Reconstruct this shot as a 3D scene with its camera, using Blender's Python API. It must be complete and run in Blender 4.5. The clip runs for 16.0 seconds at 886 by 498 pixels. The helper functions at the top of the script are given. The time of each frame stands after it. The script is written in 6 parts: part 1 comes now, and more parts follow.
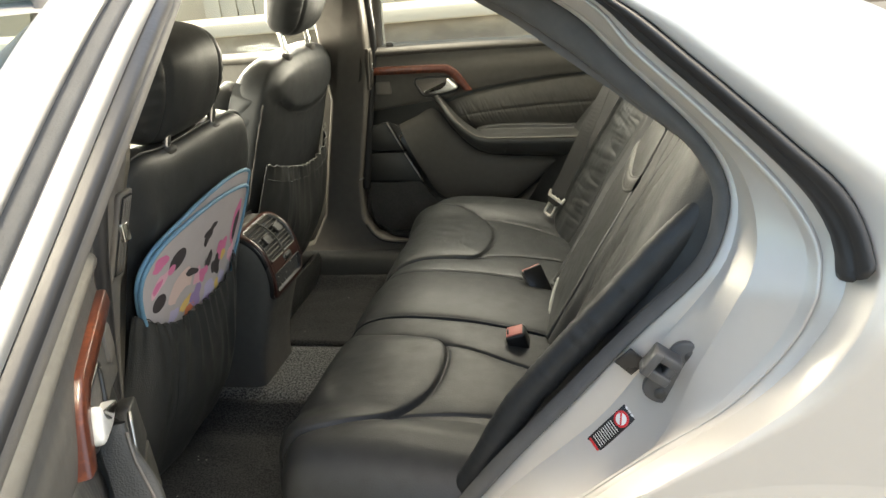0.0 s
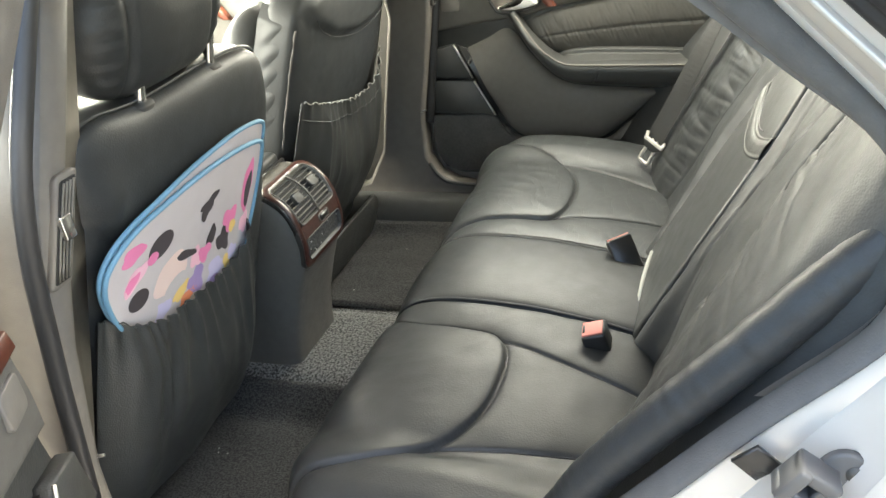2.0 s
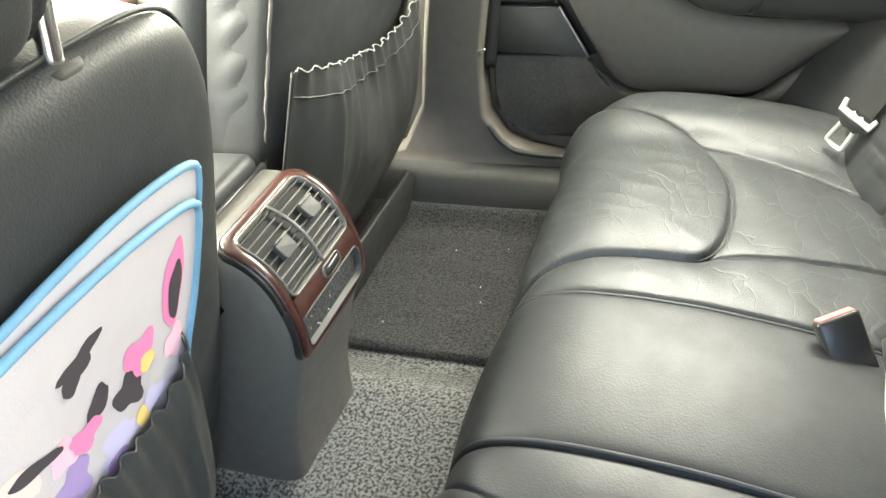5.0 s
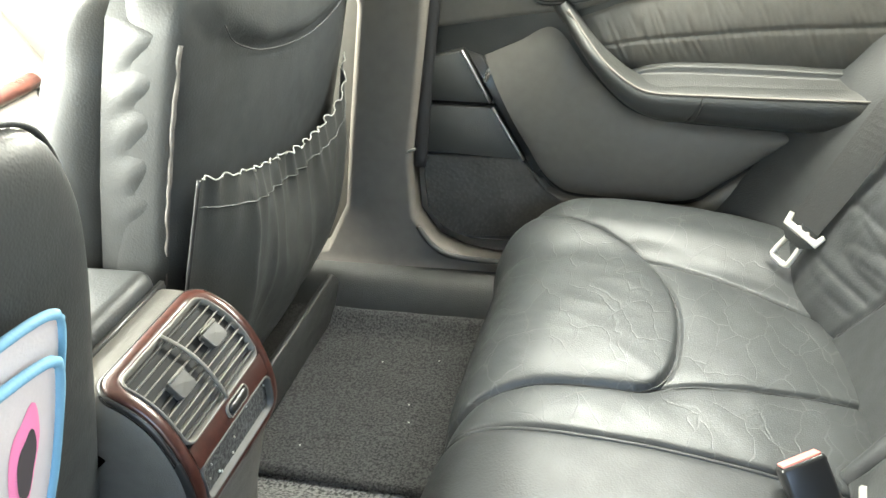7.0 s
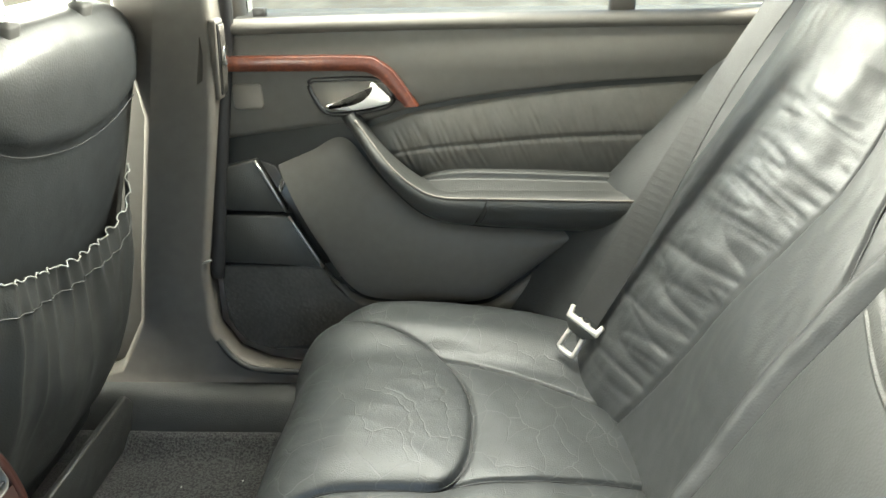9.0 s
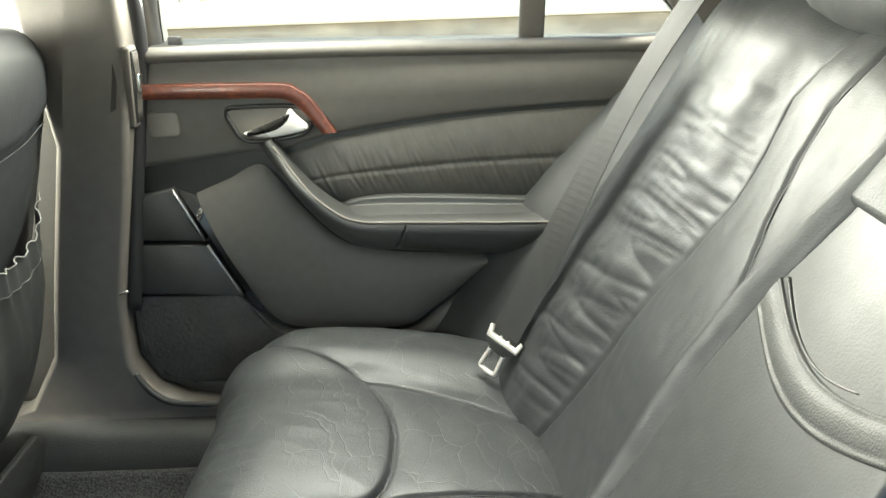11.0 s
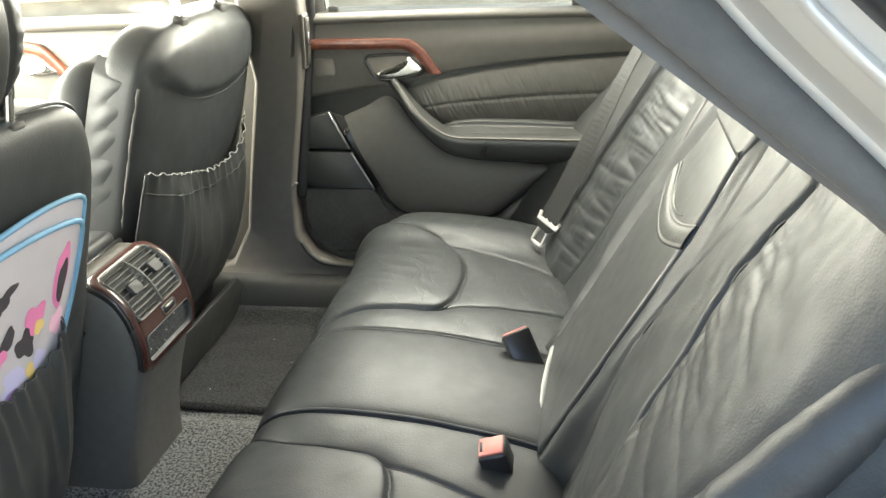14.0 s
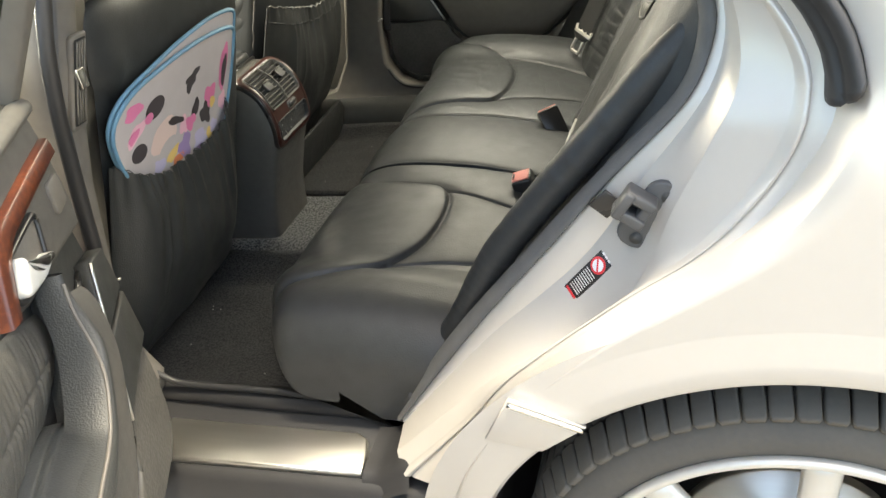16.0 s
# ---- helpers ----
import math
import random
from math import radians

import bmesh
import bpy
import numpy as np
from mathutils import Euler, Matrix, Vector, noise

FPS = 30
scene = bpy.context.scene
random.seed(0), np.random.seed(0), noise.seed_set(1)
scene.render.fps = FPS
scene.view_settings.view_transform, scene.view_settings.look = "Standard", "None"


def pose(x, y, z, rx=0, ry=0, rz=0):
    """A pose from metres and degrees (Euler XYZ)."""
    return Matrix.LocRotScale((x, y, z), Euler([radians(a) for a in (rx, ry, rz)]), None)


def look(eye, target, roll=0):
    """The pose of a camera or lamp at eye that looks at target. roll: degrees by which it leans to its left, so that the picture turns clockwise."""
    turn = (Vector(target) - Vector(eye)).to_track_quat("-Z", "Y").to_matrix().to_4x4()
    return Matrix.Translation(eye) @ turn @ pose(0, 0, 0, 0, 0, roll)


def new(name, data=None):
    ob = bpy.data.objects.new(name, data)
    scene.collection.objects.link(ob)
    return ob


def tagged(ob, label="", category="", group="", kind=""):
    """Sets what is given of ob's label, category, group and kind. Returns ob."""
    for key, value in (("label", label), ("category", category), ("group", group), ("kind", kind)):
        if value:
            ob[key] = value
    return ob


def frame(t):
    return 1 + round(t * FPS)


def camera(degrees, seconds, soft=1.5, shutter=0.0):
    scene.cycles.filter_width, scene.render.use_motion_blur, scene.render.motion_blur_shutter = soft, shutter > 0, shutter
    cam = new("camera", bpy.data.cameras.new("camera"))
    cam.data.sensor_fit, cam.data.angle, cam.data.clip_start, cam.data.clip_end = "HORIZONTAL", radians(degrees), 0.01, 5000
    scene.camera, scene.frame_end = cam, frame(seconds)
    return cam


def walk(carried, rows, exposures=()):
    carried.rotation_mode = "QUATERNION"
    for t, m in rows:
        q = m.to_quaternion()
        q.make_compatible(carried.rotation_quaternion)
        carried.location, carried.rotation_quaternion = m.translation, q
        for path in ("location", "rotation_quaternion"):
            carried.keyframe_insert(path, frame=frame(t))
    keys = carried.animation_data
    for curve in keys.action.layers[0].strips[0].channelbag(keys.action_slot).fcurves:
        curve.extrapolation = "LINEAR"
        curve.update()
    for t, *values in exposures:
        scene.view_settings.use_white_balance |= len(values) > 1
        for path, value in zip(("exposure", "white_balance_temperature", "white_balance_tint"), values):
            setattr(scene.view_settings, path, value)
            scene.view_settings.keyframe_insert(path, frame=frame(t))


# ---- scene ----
cam = camera(56.5, 16.0)
EXPOSURES = [(0, 1.95, 7900, 4), (1.5, 2.5, 7700, 4), (2.2, 3.3, 7200, 3), (3, 3.8, 7300, 2), (3.7, 3.95, 7300, 2), (5.8, 4.0, 7100, 2), (7, 3.95, 6900, 1), (8, 3.65, 6900, 0), (9.7, 3.2, 7000, 0), (12, 3.15, 6900, 1), (12.5, 3.2, 7000, 2), (13.5, 3.25, 7200, 2), (14.5, 3.2, 7200, 3), (15.5, 2.75, 7600, 3), (16, 2.45, 7900, 4)]
PATH = [
    (0, (0.418, -1.759, 1.494), (-0.023, 0.048, 0.758), -6.3),
    (0.5, (0.423, -1.761, 1.486), (-0.026, 0.047, 0.758), -6.5),
    (1, (0.417, -1.733, 1.478), (-0.019, 0.071, 0.732), -6.5),
    (1.5, (0.403, -1.575, 1.465), (-0.065, 0.184, 0.635), -6.8),
    (2, (0.384, -1.366, 1.466), (-0.265, 0.284, 0.54), -8.2),
    (2.5, (0.348, -1.242, 1.452), (-0.382, 0.348, 0.482), -8.4),
    (3, (0.259, -1.088, 1.448), (-0.487, 0.461, 0.424), -8.6),
    (3.5, (0.197, -0.987, 1.439), (-0.523, 0.547, 0.377), -9.4),
    (3.7, (0.175, -0.948, 1.435), (-0.533, 0.576, 0.35), -9.7),
    (5.8, (0.051, -0.6, 1.333), (-0.622, 0.876, 0.161), -9.4),
    (6, (0.047, -0.591, 1.334), (-0.58, 0.922, 0.186), -8.3),
    (6.5, (0.029, -0.584, 1.34), (-0.521, 1.003, 0.254), -6.3),
    (7, (0.036, -0.575, 1.346), (-0.505, 1.055, 0.321), -6.0),
    (7.5, (0.056, -0.571, 1.345), (-0.419, 1.12, 0.388), -5.6),
    (8, (0.075, -0.565, 1.334), (-0.269, 1.187, 0.432), -4.3),
    (8.5, (0.086, -0.571, 1.328), (-0.179, 1.224, 0.488), -3.2),
    (9, (0.106, -0.57, 1.327), (-0.065, 1.254, 0.523), -2.7),
    (9.5, (0.11, -0.571, 1.326), (0.027, 1.273, 0.556), -2.2),
    (9.7, (0.116, -0.57, 1.321), (0.047, 1.278, 0.559), -2.0),
    (11.8, (0.142, -0.676, 1.295), (0.148, 1.2, 0.603), -2.4),
    (12, (0.153, -0.717, 1.301), (0.152, 1.158, 0.606), -2.5),
    (12.5, (0.172, -0.828, 1.321), (0.131, 1.047, 0.628), -2.7),
    (13, (0.199, -0.891, 1.332), (0.101, 0.974, 0.616), -2.8),
    (13.5, (0.247, -1.0, 1.349), (0.006, 0.827, 0.572), -2.3),
    (14, (0.32, -1.151, 1.399), (-0.049, 0.644, 0.598), -4.0),
    (14.5, (0.365, -1.279, 1.432), (-0.081, 0.495, 0.625), -4.8),
    (15, (0.407, -1.38, 1.446), (-0.092, 0.36, 0.597), -5.8),
    (15.5, (0.469, -1.549, 1.438), (-0.103, 0.116, 0.489), -9.0),
    (16, (0.536, -1.662, 1.43), (-0.073, -0.061, 0.398), -10.6),
]
walk(cam, [(t, look(eye, target, roll)) for t, eye, target, roll in PATH], EXPOSURES)

# ---- world and sun ----
world = bpy.data.worlds.new("world")
scene.world = world
world.use_nodes = True
wn = world.node_tree.nodes
sky = wn.new("ShaderNodeTexSky")
sky.sky_type, sky.sun_disc = "NISHITA", False
SUN_EL, SUN_AZ = radians(74), radians(95)
sky.sun_elevation, sky.sun_rotation = SUN_EL, SUN_AZ
sky.air_density, sky.dust_density, sky.ozone_density = 0.9, 2.2, 0.8
world.node_tree.links.new(sky.outputs[0], wn["Background"].inputs[0])
wn["Background"].inputs[1].default_value = 0.15
sun = new("sun", bpy.data.lights.new("sun", "SUN"))
sun.data.energy, sun.data.angle, sun.data.color = 1.8, radians(6), (1.0, 0.95, 0.87)
# The sky's rotation turns clockwise from +y.
sun_way = Vector((math.sin(SUN_AZ) * math.cos(SUN_EL), math.cos(SUN_AZ) * math.cos(SUN_EL), math.sin(SUN_EL)))
sun.matrix_world = look(sun_way * 20, (0, 0, 0))


# Added lamps boost sky light from windscreen, rear window, far and near side glass.
def window_light(name, eye, target, sx, sy, watts):
    lamp = new(name, bpy.data.lights.new(name, "AREA"))
    lamp.data.shape, lamp.data.size, lamp.data.size_y, lamp.data.energy = "RECTANGLE", sx, sy, watts
    lamp.data.color = (1.0, 0.985, 0.94)
    lamp.matrix_world = look(eye, target)
    return lamp


window_light("windscreen_light", (-1.45, 0, 1.33), (-0.2, 0, 0.8), 1.2, 0.45, 12.5)
window_light("rear_window_light", (0.86, 0, 1.34), (0.1, 0, 0.6), 1.1, 0.4, 1.2)
window_light("far_window_light", (0.05, 0.67, 1.3), (0.0, 0.0, 0.9), 0.75, 0.2, 2.2)
window_light("far_front_window_light", (-0.9, 0.69, 1.3), (-0.9, 0.0, 0.8), 0.7, 0.2, 6.0)
window_light("near_front_window_light", (-0.9, -0.69, 1.3), (-0.9, 0.0, 0.8), 0.7, 0.2, 1.8)


# ---- materials ----
def material(name, color, rough=0.5, metal=0.0, grain=0.0, scale=60.0, bump=0.0, spread=0.15, coat=0.0, kind="noise", tint=None, stretch=(1, 1, 1), rspread=0.1, creases=False, contrast=False, spec=0.5):
    """A principled material with colour and roughness varied at two scales and a fine relief."""
    m = bpy.data.materials.new(name)
    m.use_nodes = True
    n, l = m.node_tree.nodes, m.node_tree.links
    b = n["Principled BSDF"]
    b.inputs["Metallic"].default_value = metal
    b.inputs["Coat Weight"].default_value = coat
    b.inputs["Specular IOR Level"].default_value = spec
    b.inputs["Coat Roughness"].default_value = 0.12
    co = n.new("ShaderNodeTexCoord")
    mp = n.new("ShaderNodeMapping")
    mp.inputs["Scale"].default_value = stretch
    l.new(co.outputs["Object"], mp.inputs[0])
    big = n.new("ShaderNodeTexNoise")
    big.inputs["Scale"].default_value, big.inputs["Detail"].default_value = scale * 0.08, 4
    l.new(mp.outputs[0], big.inputs["Vector"])
    if kind == "voronoi":
        fine = n.new("ShaderNodeTexVoronoi")
        fine.feature = "SMOOTH_F1"
        fine.inputs["Scale"].default_value = scale
        out = fine.outputs["Distance"]
    else:
        fine = n.new("ShaderNodeTexNoise")
        fine.inputs["Scale"].default_value, fine.inputs["Detail"].default_value = scale, 6
        out = fine.outputs["Fac"]
    l.new(mp.outputs[0], fine.inputs["Vector"])
    mix = n.new("ShaderNodeMix")
    mix.data_type = "RGBA"
    c2 = tint or tuple(c * (1 - spread) for c in color)
    mix.inputs["A"].default_value = (*(min(1, c * (1 + spread)) for c in color), 1)
    mix.inputs["B"].default_value = (*c2, 1)
    ad = n.new("ShaderNodeMath")
    ad.operation = "MULTIPLY_ADD"
    ad.inputs[1].default_value, ad.inputs[2].default_value = grain, 0.0
    l.new(out, ad.inputs[0])
    su = n.new("ShaderNodeMath")
    su.use_clamp = True
    l.new(big.outputs["Fac"], su.inputs[0])
    l.new(ad.outputs[0], su.inputs[1])
    if contrast:
        # Salt-and-pepper yarn: the fine pattern decides, with a hard step.
        cr = n.new("ShaderNodeMapRange")
        cr.inputs["From Min"].default_value, cr.inputs["From Max"].default_value = 0.42, 0.6
        l.new(out, cr.inputs["Value"])
        l.new(cr.outputs[0], mix.inputs["Factor"])
    else:
        l.new(su.outputs[0], mix.inputs["Factor"])
    l.new(mix.outputs["Result"], b.inputs["Base Color"])
    mr = n.new("ShaderNodeMapRange")
    mr.inputs["To Min"].default_value, mr.inputs["To Max"].default_value = max(0.02, rough - rspread), min(1, rough + rspread)
    l.new(big.outputs["Fac"], mr.inputs["Value"])
    l.new(mr.outputs[0], b.inputs["Roughness"])
    if bump:
        bp = n.new("ShaderNodeBump")
        bp.inputs["Strength"].default_value, bp.inputs["Distance"].default_value = bump, 0.002
        l.new(out, bp.inputs["Height"])
        l.new(bp.outputs[0], b.inputs["Normal"])
        if creases:
            # Old leather: a web of fine pale folds, warped so that no cell repeats.
            wn_ = n.new("ShaderNodeTexNoise")
            wn_.inputs["Scale"].default_value = 9
            wm = n.new("ShaderNodeMix")
            wm.data_type = "VECTOR"
            wm.inputs["Factor"].default_value = 0.045
            l.new(co.outputs["Object"], wm.inputs["A"])
            l.new(wn_.outputs["Color"], wm.inputs["B"])
            st = n.new("ShaderNodeMapping")
            st.inputs["Scale"].default_value = (1.0, 0.55, 0.6)
            st.inputs["Rotation"].default_value = (0, 0, 0.5)
            l.new(wm.outputs["Result"], st.inputs[0])
            web = n.new("ShaderNodeTexVoronoi")
            web.feature = "DISTANCE_TO_EDGE"
            web.inputs["Scale"].default_value = 27
            l.new(st.outputs[0], web.inputs["Vector"])
            rg = n.new("ShaderNodeMapRange")
            rg.inputs["From Max"].default_value = 0.024
            rg.inputs["To Min"].default_value, rg.inputs["To Max"].default_value = 0.0, 1.0
            l.new(web.outputs["Distance"], rg.inputs["Value"])
            # The folds come and go, and their worn crests are paler than the hide.
            come = n.new("ShaderNodeTexNoise")
            come.inputs["Scale"].default_value, come.inputs["Detail"].default_value = 11, 3
            l.new(co.outputs["Object"], come.inputs["Vector"])
            cm = n.new("ShaderNodeMapRange")
            cm.inputs["From Min"].default_value, cm.inputs["From Max"].default_value = 0.34, 0.54
            l.new(come.outputs["Fac"], cm.inputs["Value"])
            inv = n.new("ShaderNodeMath")
            inv.operation = "SUBTRACT"
            inv.inputs[0].default_value = 1.0
            l.new(rg.outputs[0], inv.inputs[1])
            both = n.new("ShaderNodeMath")
            both.operation = "MULTIPLY"
            l.new(inv.outputs[0], both.inputs[0])
            l.new(cm.outputs[0], both.inputs[1])
            pale = n.new("ShaderNodeMix")
            pale.data_type = "RGBA"
            pale.inputs["B"].default_value = (0.066, 0.07, 0.069, 1)
            l.new(both.outputs[0], pale.inputs["Factor"])
            l.new(mix.outputs["Result"], pale.inputs["A"])
            l.new(pale.outputs["Result"], b.inputs["Base Color"])
            b2 = n.new("ShaderNodeBump")
            b2.inputs["Strength"].default_value, b2.inputs["Distance"].default_value = 0.2, 0.0015
            l.new(rg.outputs[0], b2.inputs["Height"])
            l.new(bp.outputs[0], b2.inputs["Normal"])
            l.new(b2.outputs[0], b.inputs["Normal"])
    return m


LEATHER = material("black leather", (0.031, 0.033, 0.0338), 0.48, spec=0.43, grain=0.25, scale=420, bump=0.14, spread=0.2, kind="voronoi")
WORN = material("creased black leather", (0.038, 0.041, 0.042), 0.45, spec=0.5, grain=0.25, scale=560, bump=0.16, spread=0.2, kind="voronoi", creases=True)
POLISHED = material("worn shiny leather", (0.036, 0.038, 0.038), 0.42, spec=0.55, grain=0.25, scale=420, bump=0.1, spread=0.2, kind="voronoi")
VINYL = material("dark vinyl", (0.039, 0.04, 0.038), 0.48, grain=0.2, scale=500, bump=0.25, spread=0.15, kind="voronoi")
TRIM = material("charcoal trim plastic", (0.145, 0.132, 0.116), 0.55, grain=0.2, scale=600, bump=0.2, spread=0.12)
PANEL = material("soft grey door panel", (0.1, 0.094, 0.084), 0.6, grain=0.3, scale=700, bump=0.3, spread=0.12)
RUBBER = material("black rubber seal", (0.022, 0.022, 0.0235), 0.45, grain=0.2, scale=200, bump=0.1)
VENTBLACK = material("matte vent black", (0.02, 0.02, 0.02), 0.85, scale=80)
SLAT = material("satin slat edge", (0.13, 0.124, 0.112), 0.48, metal=0.3, scale=60)
VENTGREY = material("satin vent grey", (0.05, 0.048, 0.045), 0.6, scale=60)
GLOSSBLACK = material("gloss black plastic", (0.02, 0.02, 0.02), 0.3, scale=80)
PAINT = material("silver metallic paint", (0.58, 0.555, 0.515), 0.37, metal=0.3, grain=0.3, scale=900, spread=0.015, coat=0.5, rspread=0.01)
CHROME = material("polished chrome", (0.8, 0.8, 0.78), 0.15, metal=1.0, scale=40, spread=0.05, rspread=0.05)
STEEL = material("brushed steel", (0.6, 0.59, 0.56), 0.38, metal=1.0, grain=0.5, scale=90, spread=0.15, stretch=(0.05, 1, 1))
ALLOY = material("painted alloy", (0.62, 0.6, 0.55), 0.35, metal=0.4, scale=60, spread=0.08)
TYRE = material("worn tyre rubber", (0.045, 0.044, 0.042), 0.85, grain=0.4, scale=120, bump=0.3, spread=0.35, tint=(0.11, 0.1, 0.085))
WOOD = material("burr walnut veneer", (0.3, 0.085, 0.032), 0.34, grain=0.9, scale=110, spread=0.35, coat=0.15, tint=(0.075, 0.02, 0.011))
WOODDARK = material("dark walnut veneer", (0.1, 0.034, 0.023), 0.3, grain=0.8, scale=110, spread=0.3, coat=0.4, tint=(0.035, 0.011, 0.008))
CARPET = material("charcoal loop carpet", (0.045, 0.045, 0.044), 0.95, grain=1.3, scale=260, bump=1.0, spread=0.3, tint=(0.016, 0.016, 0.0165), contrast=True)
CARPETLIGHT = material("grey speckled carpet", (0.14, 0.14, 0.135), 0.95, grain=1.5, scale=200, bump=1.0, spread=0.3, tint=(0.03, 0.03, 0.03), contrast=True)
WEBBING = material("grey seat belt webbing", (0.032, 0.032, 0.031), 0.75, grain=0.4, scale=700, bump=0.4, stretch=(1, 1, 0.2))
RED = material("faded red plastic", (0.62, 0.2, 0.17), 0.5, scale=60)
WHITE = material("white printed cloth", (0.56, 0.508, 0.512), 0.7, grain=0.2, scale=300, bump=0.1, spread=0.06)
BLUE = material("sky blue binding", (0.15, 0.32, 0.46), 0.6, grain=0.2, scale=300, bump=0.2)
PINK = material("pink print", (0.78, 0.22, 0.42), 0.65, scale=60)
ROSE = material("pale rose print", (0.85, 0.5, 0.6), 0.65, scale=60)
INK = material("dark print", (0.06, 0.05, 0.055), 0.65, scale=60)
SKIN = material("cream print", (0.78, 0.6, 0.55), 0.65, scale=60)
LILAC = material("pale lilac print", (0.55, 0.5, 0.68), 0.65, scale=60)
VIOLET = material("violet print", (0.36, 0.26, 0.5), 0.65, scale=60)
YELLOW = material("yellow print", (0.82, 0.58, 0.2), 0.65, scale=60)
ORANGE = material("orange print", (0.8, 0.25, 0.12), 0.65, scale=60)
PIPING = material("worn pale piping", (0.2, 0.172, 0.16), 0.7, grain=0.5, scale=90, spread=0.3, tint=(0.08, 0.078, 0.074))
LINING = material("pale grey headliner cloth", (0.32, 0.31, 0.29), 0.9, grain=0.3, scale=500, bump=0.2, spread=0.06)
SEALGREY = material("charcoal cloth seal", (0.1, 0.1, 0.1), 0.85, grain=0.4, scale=500, bump=0.3)
INSERT = material("gathered brown-grey leather", (0.082, 0.077, 0.068), 0.5, grain=0.25, scale=560, bump=0.16, spread=0.2, kind="voronoi")
SPEAKER = material("perforated cloth", (0.085, 0.08, 0.072), 0.8, grain=0.6, scale=170, bump=0.8, spread=0.25, kind="voronoi")
SATIN = material("satin chrome", (0.74, 0.73, 0.7), 0.3, metal=0.25, scale=40, spread=0.05)
STRIKER = material("dark coated steel", (0.07, 0.07, 0.072), 0.45, scale=80)
STITCH = material("pale elastic thread", (0.36, 0.36, 0.33), 0.8, scale=300)
CONCRETE = material("weathered concrete", (0.5, 0.44, 0.36), 0.9, grain=0.5, scale=12, bump=0.4, spread=0.2, tint=(0.3, 0.26, 0.21))
RUBBLE = material("pale rubble masonry", (0.56, 0.5, 0.42), 0.9, grain=0.9, scale=9, bump=0.8, spread=0.25, tint=(0.2, 0.17, 0.14), stretch=(0.6, 1, 1.5))
CREAM = material("cream painted cladding", (0.75, 0.64, 0.5), 0.7, grain=0.2, scale=20, spread=0.06)
PAVING = material("pale concrete ground", (0.24, 0.22, 0.19), 0.9, grain=0.5, scale=6, bump=0.3, spread=0.15)
STICKERRED = material("red sticker ink", (0.7, 0.04, 0.05), 0.4, scale=60)
STICKERWHITE = material("white sticker ink", (0.8, 0.8, 0.78), 0.4, scale=60)
GLASS = bpy.data.materials.new("window glass")
GLASS.use_nodes = True
_n, _l = GLASS.node_tree.nodes, GLASS.node_tree.links
_tr, _gl, _mx = _n.new("ShaderNodeBsdfTransparent"), _n.new("ShaderNodeBsdfGlossy"), _n.new("ShaderNodeMixShader")
_tr.inputs[0].default_value = (0.9, 0.94, 0.92, 1)
_gl.inputs["Roughness"].default_value = 0.02
_mx.inputs[0].default_value = 0.05
_l.new(_tr.outputs[0], _mx.inputs[1])
_l.new(_gl.outputs[0], _mx.inputs[2])
_l.new(_mx.outputs[0], _n["Material Output"].inputs[0])


# ---- mesh helpers ----
def mesh_of(name, verts, faces, smooth=True):
    me = bpy.data.meshes.new(name)
    me.from_pydata([tuple(v) for v in verts], [], [tuple(f) for f in faces])
    bm = bmesh.new()
    bm.from_mesh(me)
    bmesh.ops.remove_doubles(bm, verts=bm.verts, dist=1e-5)
    bmesh.ops.recalc_face_normals(bm, faces=bm.faces)
    for f in bm.faces:
        f.smooth = smooth
    bm.to_mesh(me)
    bm.free()
    return me


def part(name, geo, mat, parent=None, label="", smooth=True):
    """Links a bmesh, a mesh or a (verts, faces) pair as one object under a thing or a part."""
    if isinstance(geo, bmesh.types.BMesh):
        me = bpy.data.meshes.new(name)
        for f in geo.faces:
            f.smooth = smooth
        geo.to_mesh(me)
        geo.free()
    elif isinstance(geo, tuple):
        me = mesh_of(name, *geo, smooth)
    else:
        me = geo
    me.materials.clear()
    me.materials.append(mat)
    ob = new(name, me)
    if parent:
        ob.parent = parent
    if label:
        ob["label"] = label
    return ob


def thing(name, label, category, at=None, group="", kind=""):
    return tagged(place(new(name), at), label, category, group, kind)


def place(ob, m):
    if m is not None:
        ob.matrix_world = m
    return ob


def spline(points, n, closed=False):
    """n points along a Catmull-Rom curve through the points, evenly in its length."""
    p = np.array(points, float)
    k = len(p)
    ext = np.vstack([p[-1], p, p[0], p[1]]) if closed else np.vstack([2 * p[0] - p[1], p, 2 * p[-1] - p[-2]])
    out = []
    for i in range(k if closed else k - 1):
        a, b, c, d = ext[i:i + 4]
        for t in np.linspace(0, 1, 16, endpoint=False):
            out.append(0.5 * (2 * b + (c - a) * t + (2 * a - 5 * b + 4 * c - d) * t * t + (3 * b - a - 3 * c + d) * t ** 3))
    out.append(p[0] if closed else p[-1])
    out = np.array(out)
    s = np.concatenate([[0], np.cumsum(np.linalg.norm(np.diff(out, axis=0), axis=1))])
    q = np.linspace(0, s[-1], n + 1)[:-1] if closed else np.linspace(0, s[-1], n)
    return np.stack([np.interp(q, s, out[:, j]) for j in range(p.shape[1])], 1)


def grid(func, us, vs, wrap=False):
    """A surface of points func(u, v)."""
    nu, nv = len(us), len(vs)
    verts = [func(u, v) for u in us for v in vs]
    faces = []
    for i in range(nu if wrap else nu - 1):
        for j in range(nv - 1):
            i2 = (i + 1) % nu
            faces.append((i * nv + j, i2 * nv + j, i2 * nv + j + 1, i * nv + j + 1))
    return verts, faces


